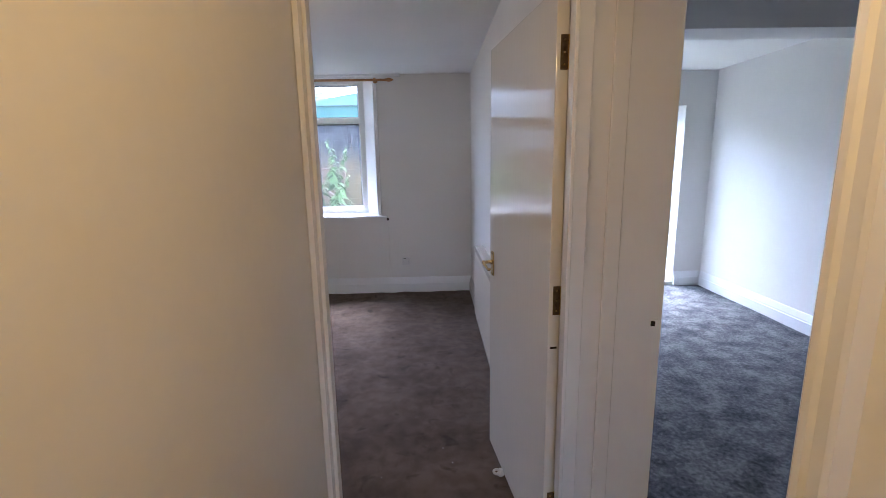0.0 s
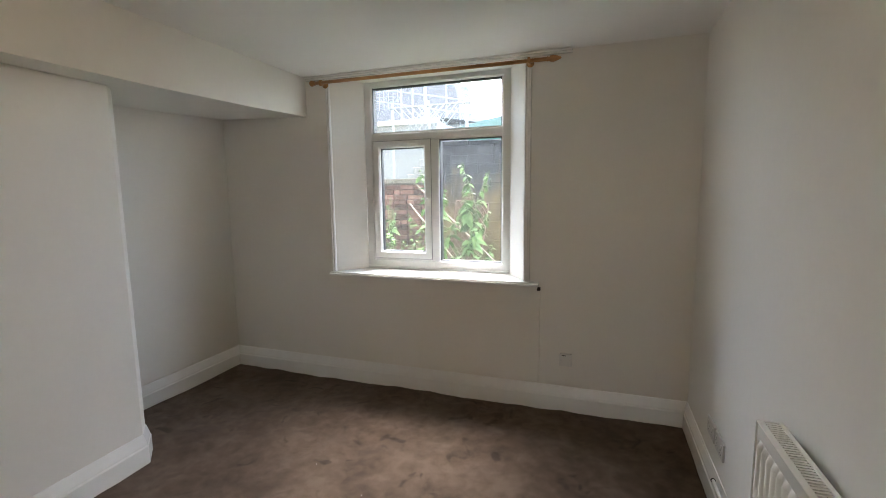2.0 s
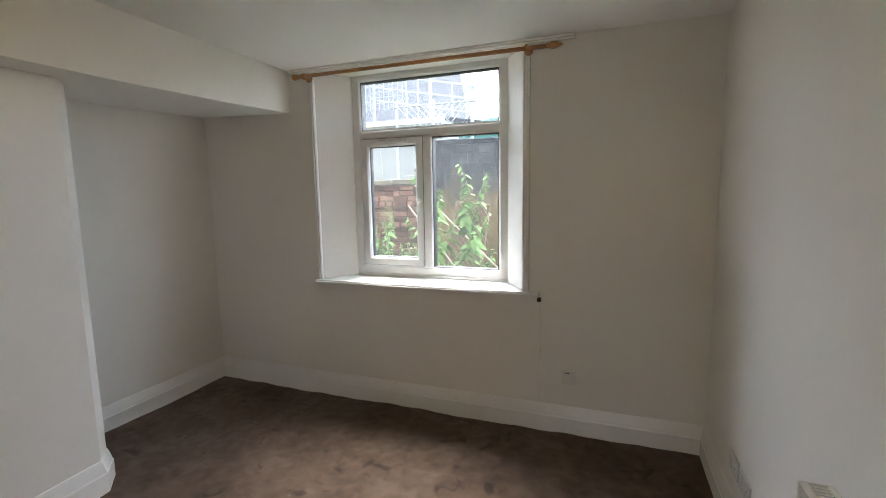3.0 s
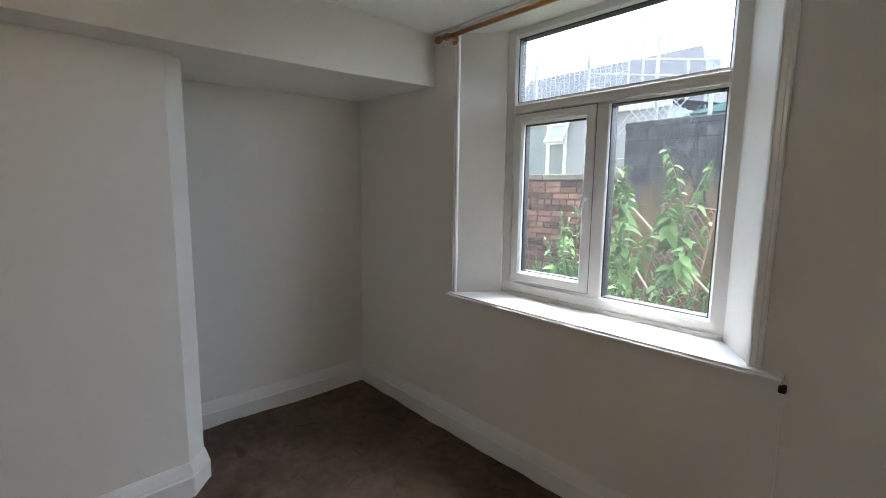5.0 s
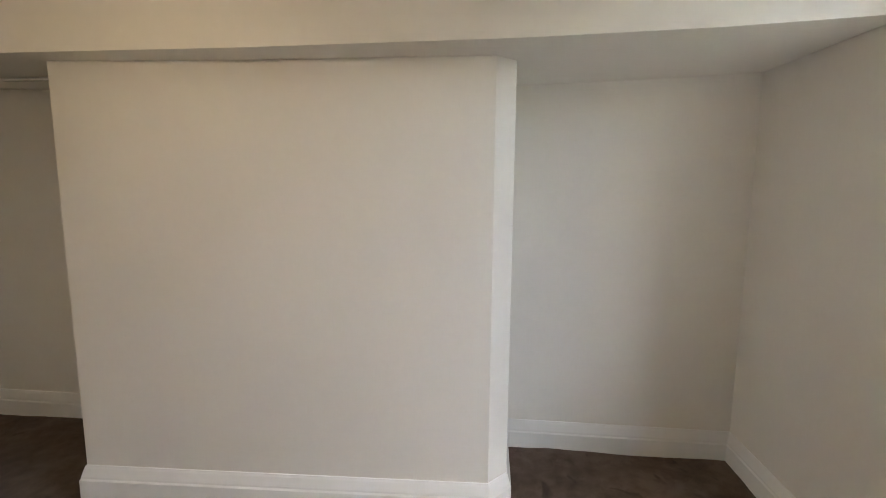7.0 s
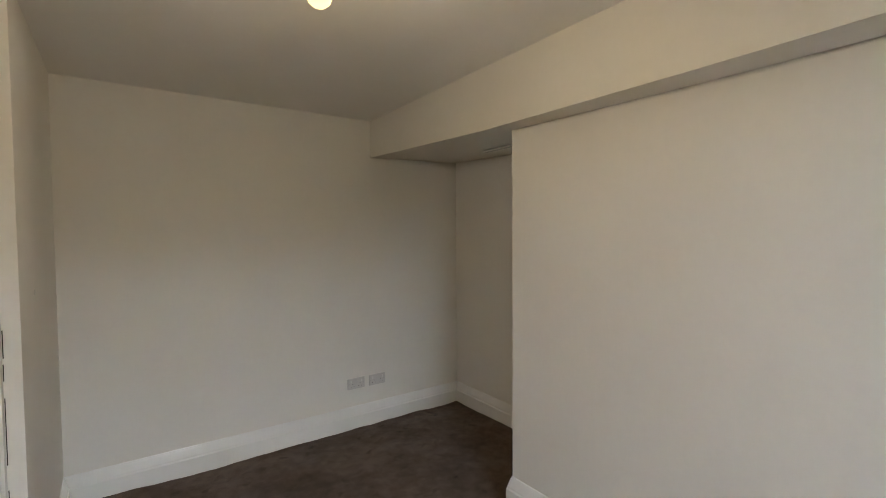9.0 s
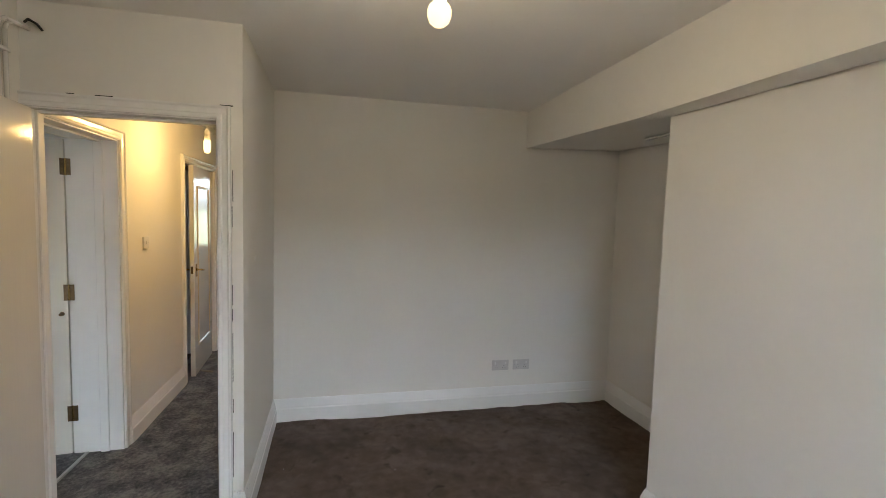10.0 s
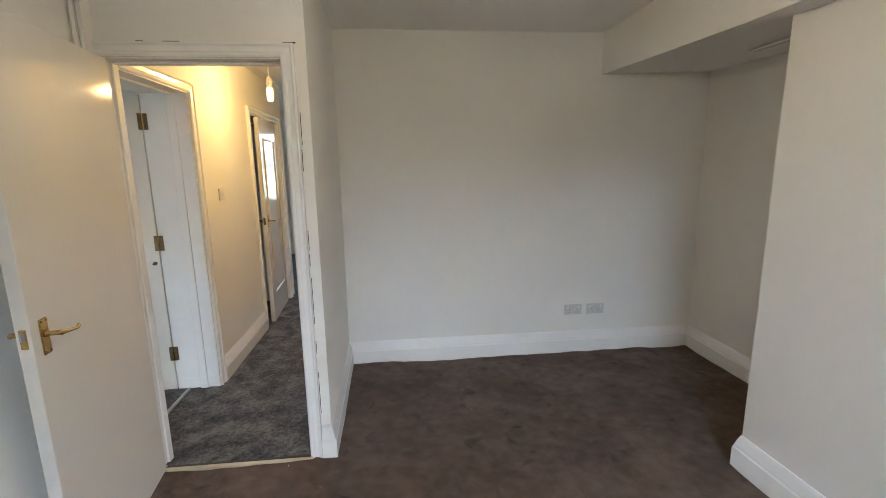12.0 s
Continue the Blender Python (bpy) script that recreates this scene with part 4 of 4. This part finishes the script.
nw = part("window", ring(bmesh.new(), -8.7, -6.95, 1.6, 3.30, 0.07, 7.94, 8.02), UPVC, NH, "white framed window with a tilted top light")
part("mullion", box(-7.52, -7.42, 7.945, 8.0, 1.67, 3.23), UPVC, nw)
part("transom", box(-7.42, -7.02, 7.945, 8.0, 2.74, 2.82), UPVC, nw)
PANE = mat("dark_window_pane", (0.20, 0.235, 0.25), 0.08, vary=0.2, scale=2, bump=0)
for a, b, c, d in ((-8.63, -7.52, 1.67, 3.23), (-7.42, -7.02, 1.67, 2.74), (-7.42, -7.02, 2.82, 3.23)):
    part("pane", box(a, b, 7.975, 7.98, c, d), PANE, nw)
LIGHT = pose(-7.12, 7.93, 3.24, -32, 0, 0)
bm = ring(bmesh.new(), -0.26, 0.26, -0.56, 0.0, 0.07, -0.02, 0.03)
bm.transform(LIGHT)
tl = part("top_light", bm, UPVC, nw)
bm = box(-0.2, 0.2, 0.0, 0.004, -0.5, -0.06)
bm.transform(LIGHT)
part("pane", bm, PANE, tl)
part("drainpipe_cable", rod(bmesh.new(), (-6.4, 7.98, 3.3), (-6.3, 7.98, 2.1), 0.012, seg=8), SCAFF, NH)

# slate-roofed house farther back
FH = thing("far_house", "distant house with a grey slate gable roof", "house")
part("wall", box(-16, -6.2, 15, 22, G, 4.6), RENDERW, FH)
bm = bmesh.new()
a = [bm.verts.new(p) for p in ((-16, 14.8, 4.4), (-16, 18.5, 7.5), (-16, 22.2, 4.4))]
b = [bm.verts.new(p) for p in ((-5.9, 14.8, 4.4), (-7.6, 18.5, 7.5), (-5.9, 22.2, 4.4))]
bm.faces.new(a)
bm.faces.new(b[::-1])
for i in range(3):
    j = (i + 1) % 3
    bm.faces.new((a[i], a[j], b[j], b[i]))
part("roof", bm, SLATE, FH)
part("gable_wall", prism(bmesh.new(), [(-6.19, 15), (-5.0, 15), (-5.0, 22), (-6.19, 22)], G, 4.5), mat("white_gable", (0.30, 0.31, 0.32), 0.8), FH)

# satellite dish on a pole beyond the garden
sd = thing("satellite_dish", "small pale satellite dish on a thin pole beyond the garden", "satellite dish", at=Matrix.Translation((-4.75, 11.0, G)))
part("pole", rod(bmesh.new(), (0, 0.08, 0), (0, 0.08, 4.76 - G), 0.016, seg=10), SCAFF, sd)
part("dish", lathe(bmesh.new(), [(0.01, 0.0), (0.07, 0.01), (0.13, 0.04), (0.165, 0.07), (0.165, 0.08), (0.12, 0.046), (0.06, 0.018), (0.01, 0.008)], pose(0.0, 0.0, 4.76 - G, 72, 0, 20)), STEP, sd, "pale round dish", smooth=True)
part("arm", rod(bmesh.new(), (0.01, 0.0, 4.65 - G), (0.05, -0.18, 4.74 - G), 0.008, seg=8), SCAFF, sd)

# lattice fence and scaffold tubes over the neighbour's roof
sf = thing("lattice_fence", "grey trellis fence on posts above the neighbour's flat roof", "fence")
bm = bmesh.new()
for i in range(9):
    bx(bm, -13, -6.2, 9.2, 9.215, 4.05 + 0.16 * i, 4.066 + 0.16 * i)
part("rails", bm, SCAFF, sf)
bm = bmesh.new()
for i in range(46):
    bx(bm, -13 + 0.15 * i, -12.988 + 0.15 * i, 9.22, 9.232, 4.0, 5.35)
part("uprights", bm, SCAFF, sf)
for x in (-12.4, -10.6, -8.9, -7.2, -5.4):
    part("post", rod(bmesh.new(), (x, 9.28, 3.5), (x, 9.28, 5.75 if x < -8 else 5.2), 0.045, seg=8), SCAFF, sf)
sc = thing("scaffold", "thin galvanised scaffold tubes standing behind the houses", "scaffold")
for x, z in ((-6.75, 6.2), (-6.35, 6.3), (-5.2, 4.9), (-4.75, 4.8)):
    part("standard", rod(bmesh.new(), (x, 10.6, G), (x, 10.6, z), 0.03, seg=8), SCAFF, sc)
for z in (4.3, 4.7, 5.1):
    part("ledger", rod(bmesh.new(), (-8.0, 10.6, z + 0.35), (-4.4, 10.6, z - 0.35), 0.022, seg=8), SCAFF, sc)
for x0, x1 in ((-6.4, -5.2), (-5.2, -4.2)):
    part("brace", rod(bmesh.new(), (x0, 10.64, 3.4), (x1, 10.64, 4.4), 0.02, seg=8), SCAFF, sc)

lf = thing("lattice_screen", "pale diagonal lattice screen above the stone wall", "fence")
for k in range(-6, 12):
    for sgn, yy in ((1, 7.6), (-1, 7.63)):
        x0 = -5.3 + 0.16 * k
        a, b = (x0, x0 + 0.9) if sgn > 0 else (x0 + 0.9, x0)
        if min(a, b) > -5.75 and max(a, b) < -3.6:
            part("slat", rod(bmesh.new(), (a, yy, 2.75), (b, yy, 3.72), 0.011, seg=4), SCAFF, lf)
for x in (-5.7, -4.7, -3.7):
    part("post", rod(bmesh.new(), (x, 7.7, G), (x, 7.7, 3.85), 0.04, seg=8), SCAFF, lf)
part("rail", rod(bmesh.new(), (-5.75, 7.66, 3.72), (-3.6, 7.66, 3.72), 0.025, seg=8), STEP, lf)

# teal shed roof
sh = thing("shed", "low shed with a curved teal metal roof beyond the wall", "shed")
part("wall", box(-4.2, 1.5, 8.2, 11, G, 3.15), TEAL, sh)
bm = bmesh.new()
arc = [(-4.3 + 5.9 * i / 12, 3.15 + 0.42 * math.sin(math.pi * i / 12)) for i in range(13)]
lo = [bm.verts.new((x, 8.1, z)) for x, z in arc]
hi = [bm.verts.new((x, 11.1, z)) for x, z in arc]
for i in range(12):
    bm.faces.new((lo[i], lo[i + 1], hi[i + 1], hi[i]))
bm.faces.new(lo)
bm.faces.new(hi[::-1])
part("roof", bm, mat("pale_teal_roof", (0.10, 0.20, 0.21), 0.5, vary=0.1), sh)


# plants
def leaf_mesh(name, length, width, material, fold=0.25, droop=0.25):
    bm = bmesh.new()
    n = 5
    mid, lft, rgt = [], [], []
    for i in range(n + 1):
        t = i / n
        w = width * (math.sin(math.pi * min(1, t * 0.92 + 0.08)) ** 0.8) * (1 - 0.35 * t) if 0 < i < n else 0.0
        z = -droop * length * t * t
        mid.append(bm.verts.new((0, length * t, z)))
        if 0 < i < n:
            lft.append(bm.verts.new((-w, length * t, z + fold * w)))
            rgt.append(bm.verts.new((w, length * t, z + fold * w)))
    for side, flip in ((lft, False), (rgt, True)):
        chain = [mid[0]] + side + [mid[-1]]
        for i in range(n):
            vs = [v for v in (mid[i], mid[i + 1], chain[i + 1], chain[i])]
            uniq = []
            for v in vs:
                if v not in uniq:
                    uniq.append(v)
            if len(uniq) > 2:
                bm.faces.new(uniq if flip else uniq[::-1])
    me = bpy.data.meshes.new(name)
    bm.to_mesh(me)
    bm.free()
    me.materials.append(material)
    for p in me.polygons:
        p.use_smooth = True
    return me


BIG = [leaf_mesh("leaf", 0.17, 0.050, LEAF, 0.3, 0.45), leaf_mesh("leaf", 0.14, 0.040, LEAF, 0.2, 0.6), leaf_mesh("leaf", 0.11, 0.026, LEAF, 0.35, 0.3), leaf_mesh("leaf", 0.10, 0.028, LEAF2, 0.35, 0.3)]


def weed(base, height, lean, leaves, label, seed, spread=1.0, branch=3):
    """A tall broad-leaved weed: stems that part, leaves in pairs, smaller to the tip."""
    rnd = random.Random(seed)
    t = thing("weed", label, "weed", "weeds outside the window", at=Matrix.Translation(base))
    bm = bmesh.new()
    stems = []

    def stem(p, d, length, r):
        pts = [p.copy()]
        steps = 7
        for i in range(steps):
            d = (d + Vector((rnd.uniform(-0.12, 0.12), rnd.uniform(-0.12, 0.12), 0.05))).normalized()
            q = pts[-1] + d * length / steps
            rod(bm, pts[-1], q, r * (1 - 0.8 * i / steps), r * (1 - 0.8 * (i + 1) / steps), 6)
            pts.append(q)
        stems.append(pts)
        return pts, d

    main, d = stem(Vector((0, 0, 0)), Vector((lean[0], lean[1], 1)).normalized(), height, 0.011)
    for b in range(branch):
        k = rnd.randint(2, 5)
        stem(main[k], Vector((rnd.uniform(-0.7, 0.7), rnd.uniform(-0.6, 0.2), 0.9)).normalized(), height * rnd.uniform(0.25, 0.45), 0.006)
    part("stem", bm, STEM, t)
    count = 0
    while count < leaves:
        pts = rnd.choice(stems + [main])
        f = rnd.uniform(0.18, 1.0)
        k = min(len(pts) - 2, int(f * (len(pts) - 1)))
        p = pts[k].lerp(pts[k + 1], rnd.random())
        size = (1.15 - 0.75 * f) * rnd.uniform(0.7, 1.15) * spread
        ob = new("leaf", rnd.choice(BIG))
        ob.parent = t
        ob.matrix_basis = Matrix.Translation(p) @ Euler((rnd.uniform(-0.7, 0.35), rnd.uniform(-0.5, 0.5), rnd.uniform(0, 6.28))).to_matrix().to_4x4() @ Matrix.Diagonal((size, size, size, 1))
        count += 1
    return t


weed(Vector((-2.09, 1.10, G)), 1.50, (0.02, 0.0), 230, "tall green weed with broad drooping leaves close to the glass", 1, 1.0, 7)
weed(Vector((-2.06, 1.25, G)), 1.58, (0.24, 0.0), 190, "tall leaning weed with broad green leaves by the trellis", 2, 0.92, 5)
weed(Vector((-2.80, 1.60, G)), 1.15, (0.02, 0.0), 120, "bushy green weed against the red brick wall", 3, 0.75, 5)
weed(Vector((-2.25, 1.75, G)), 1.25, (-0.08, 0.1), 110, "green weed growing beside the leaning pole", 4, 0.75, 5)
weed(Vector((-1.42, 1.5, G)), 0.95, (0.15, 0.0), 36, "thin pale weed in front of the stone wall", 6, 0.45, 4)
weed(Vector((-3.15, 2.35, G)), 1.12, (0.0, 0.0), 110, "scrubby weed at the foot of the brick wall", 7, 0.6, 6)
weed(Vector((-3.55, 2.75, G)), 0.75, (0.0, 0.0), 70, "low scrubby weed at the foot of the brick wall", 9, 0.55, 6)
weed(Vector((-1.85, 1.0, G)), 0.66, (0.05, 0.0), 110, "low leafy weed just outside the window", 8, 0.75, 5)


for k, (x, y, h) in enumerate(((-2.18, 1.35, 0.8), (-1.9, 1.5, 0.75), (-1.7, 1.25, 0.5), (-2.4, 1.25, 0.7), (-1.45, 1.0, 0.5), (-2.75, 1.9, 0.75), (-2.05, 0.95, 0.62), (-1.8, 1.35, 0.72), (-2.3, 1.6, 0.85), (-1.95, 1.2, 0.55), (-2.55, 1.45, 0.8), (-1.75, 1.75, 0.7))):
    weed(Vector((x, y, G)), h, (0.05, 0.0), 80, "low bushy weed in the overgrown bed below the window", 30 + k, 0.6, 6)


def undergrowth(name, label, x0, x1, y0, y1, n, hmin, hmax, material, seed):
    """Low grass and small leaves, too many to count."""
    rnd = random.Random(seed)
    verts, faces = [], []
    for _ in range(n):
        x, y, h = rnd.uniform(x0, x1), rnd.uniform(y0, y1), rnd.uniform(hmin, hmax)
        a = rnd.uniform(0, 6.28)
        w = rnd.uniform(0.004, 0.016)
        dx, dy = math.cos(a), math.sin(a)
        k = len(verts)
        bend = rnd.uniform(0.1, 0.6) * h
        verts += [(x, y, G), (x + dx * bend * 0.3 - dy * w, y + dy * bend * 0.3 + dx * w, G + h * 0.55), (x + dx * bend * 0.3 + dy * w, y + dy * bend * 0.3 - dx * w, G + h * 0.55), (x + dx * bend, y + dy * bend, G + h)]
        faces += [(k, k + 1, k + 2), (k + 1, k + 3, k + 2)]
    me = bpy.data.meshes.new(name)
    me.from_pydata(verts, [], faces)
    me.materials.append(material)
    return tagged(new(name, me), label, kind="stuff")


undergrowth("undergrowth", "low tangle of green weeds and grass under the window", -3.4, 0.2, 0.7, 2.25, 2200, 0.10, 0.36, LEAF, 11)
undergrowth("ivy", "small dark leaves climbing the brick wall's foot", -3.9, -2.5, 2.3, 2.95, 700, 0.15, 0.55, LEAF2, 12)

# creeper on the face of the brick wall, pale with flowers
rnd = random.Random(14)
verts, faces = [], []
CREAM = mat("cream_flower", (0.34, 0.31, 0.17), 0.8, vary=0.3, scale=20, bump=0)
for stem in range(22):
    x, z = rnd.uniform(-5.0, -2.75), rnd.uniform(0.5, 1.25)
    for step in range(rnd.randint(12, 30)):
        x += rnd.uniform(-0.022, 0.022)
        z += rnd.uniform(0.0, 0.03)
        if z > 1.66:
            break
        size, turn, n = rnd.uniform(0.009, 0.022), rnd.uniform(0, 6.28), len(verts)
        u, w = size * math.cos(turn), size * math.sin(turn)
        y = 2.955 + rnd.uniform(-0.012, 0.008)
        verts += [(x - u, y, z - w), (x - w * 0.5, y - 0.006, z + u * 0.5), (x + u, y - 0.01, z + w), (x + w * 0.5, y - 0.002, z - u * 0.5)]
        faces.append((n, n + 1, n + 2, n + 3))
me = bpy.data.meshes.new("creeper")
me.from_pydata(verts, [], faces)
me.materials.append(CREAM)
me.materials.append(LEAF)
for p in me.polygons:
    p.material_index = 0 if rnd.random() < 0.35 else 1
tagged(new("creeper", me), "thin creeper with cream flowers on the brick wall", kind="stuff")

# leaning trellis panel, poles
tp = thing("trellis_panel", "brown diamond trellis panel leaning on the stone wall", "trellis", at=pose(-2.13, 1.98, G + 0.25, -9, 6, 0))
TW, TH = 0.40, 0.95
for a, b in (((-TW / 2, 0, 0), (-TW / 2, 0, TH)), ((TW / 2, 0, 0), (TW / 2, 0, TH)), ((-TW / 2, 0, 0), (TW / 2, 0, 0)), ((-TW / 2, 0, TH), (TW / 2, 0, TH))):
    part("rail", rod(bmesh.new(), a, b, 0.011, seg=4), TRELLIS, tp)
for s, yo in ((1, 0.006), (-1, -0.006)):
    for i in range(-8, 14):
        c = i * 0.075
        x0, x1 = -TW / 2, TW / 2
        z0, z1 = (c, c + TW * 1.15) if s > 0 else (c + TW * 1.15, c)
        pts = []
        for x, z in ((x0, z0), (x1, z1)):
            pts.append([x, z])
        slope = (z1 - z0) / (x1 - x0)
        for p in pts:
            if p[1] < 0:
                p[0] += (0 - p[1]) / slope
                p[1] = 0
            if p[1] > TH:
                p[0] += (TH - p[1]) / slope
                p[1] = TH
        if abs(pts[0][0] - pts[1][0]) > 0.03 and all(-TW / 2 - 0.01 <= p[0] <= TW / 2 + 0.01 for p in pts):
            part("slat", rod(bmesh.new(), (pts[0][0], yo, pts[0][1]), (pts[1][0], yo, pts[1][1]), 0.0055, seg=4), TRELLIS, tp)
tagged(part("leaning_pole", rod(bmesh.new(), (-2.75, 2.1, 1.66), (-1.42, 1.45, 0.66), 0.0095, seg=10), POLE), "long pale pole leaning down across the weeds", "pole", "garden poles")
tagged(part("leaning_pole", rod(bmesh.new(), (-2.85, 2.12, 1.42), (-2.05, 1.5, 0.8), 0.009, seg=10), POLE), "second pale pole leaning against the wall", "pole", "garden poles")
pot = thing("plant_pot", "small terracotta pot half hidden in the weeds", "plant pot", at=Matrix.Translation((-1.62, 1.72, G)))
part("pot", lathe(bmesh.new(), [(0.09, 0.0), (0.12, 0.3), (0.135, 0.3), (0.135, 0.36), (0.11, 0.36), (0.10, 0.2)]), BRICK, pot, smooth=True)


# ---- garden walls, piece by piece ----
def piece_mesh(name, w, d, h, bev, material, jag=0.0, seed=0):
    rnd = random.Random(seed)
    bm = box(-w / 2, w / 2, -d / 2, d / 2, -h / 2, h / 2, bev)
    for v in bm.verts:
        v.co += Vector((rnd.uniform(-jag, jag), rnd.uniform(-jag, jag), rnd.uniform(-jag, jag)))
    me = bpy.data.meshes.new(name)
    bm.to_mesh(me)
    bm.free()
    me.materials.append(material)
    return me


bw = tagged(part("garden_wall_brick", box(-8.5, -2.66, 3.03, 3.22, G - 0.2, 1.69), MORTAR), "old red brick garden wall with a stone coping", kind="structure")
bricks = [piece_mesh("brick", 0.212, 0.10, 0.064, 0.005, BRICK, 0.004, i) for i in range(5)]
halves = [piece_mesh("brick", 0.100, 0.10, 0.064, 0.005, BRICK, 0.004, 10 + i) for i in range(3)]
rnd = random.Random(3)
for c in range(19):
    z = 0.30 + c * 0.0745
    x = -5.05 + (0.11 if c % 2 else 0)
    header = c % 4 == 3
    while x < -2.72:
        short = header or rnd.random() < 0.18
        w = 0.111 if short else 0.2235
        ob = new("brick", rnd.choice(halves if short else bricks))
        ob.parent = bw
        ob.location = (x + w / 2, 3.03 + rnd.uniform(-0.012, 0.004), z)
        ob.rotation_euler = (rnd.uniform(-0.03, 0.03), rnd.uniform(-0.022, 0.022), rnd.uniform(-0.03, 0.03))
        x += w
x = -8.5
k = 0
while x < -2.7:
    w = rnd.uniform(0.42, 0.6)
    part("coping_stone", box(x, min(x + w, -2.66) - 0.008, 2.93, 3.28, 1.69, 1.77 + rnd.uniform(-0.008, 0.008), 0.012, 2), COPING, bw)
    x += w

dw = tagged(part("garden_wall_stone", box(-2.68, 3.5, 2.294, 2.72, G - 0.2, 2.12), SOOT), "tall soot-blackened stone wall at the garden's end", kind="structure")
blocks = [piece_mesh("stone", w, 0.14, h, 0.0025, SOOT, 0.003, 20 + i) for i, (w, h) in enumerate(((0.342, 0.109), (0.262, 0.109), (0.202, 0.109)))]
widths = (0.35, 0.27, 0.21)
for c in range(16):
    z = 0.32 + c * 0.117
    x = -2.70
    while x < -0.3:
        i = rnd.randrange(3)
        ob = new("stone", blocks[i])
        ob.parent = dw
        ob.location = (x + widths[i] / 2, 2.36 + rnd.uniform(-0.006, 0.006), z)
        x += widths[i]
tops = [piece_mesh("coping_stone", 0.58, 0.50, 0.07, 0.015, SOOT, 0.006, 40 + i) for i in range(2)]
for i in range(11):
    ob = new("coping_stone", tops[i % 2])
    ob.parent = dw
    ob.location = (-2.42 + 0.585 * i, 2.54, 2.16)
st = thing("stone_steps", "pale stepped stone blocks beside the blackened wall", "stone steps")
for i, (x0, z0, z1) in enumerate(((-3.40, 1.72, 1.84), (-3.30, 1.84, 1.95), (-3.20, 1.95, 2.06), (-3.08, 2.06, 2.17))):
    part("step", box(x0, -2.70, 3.3, 3.6, z0, z1, 0.01), STEP, st)
part("base", box(-3.42, -2.70, 3.3, 3.6, G, 1.72), STEP, st)
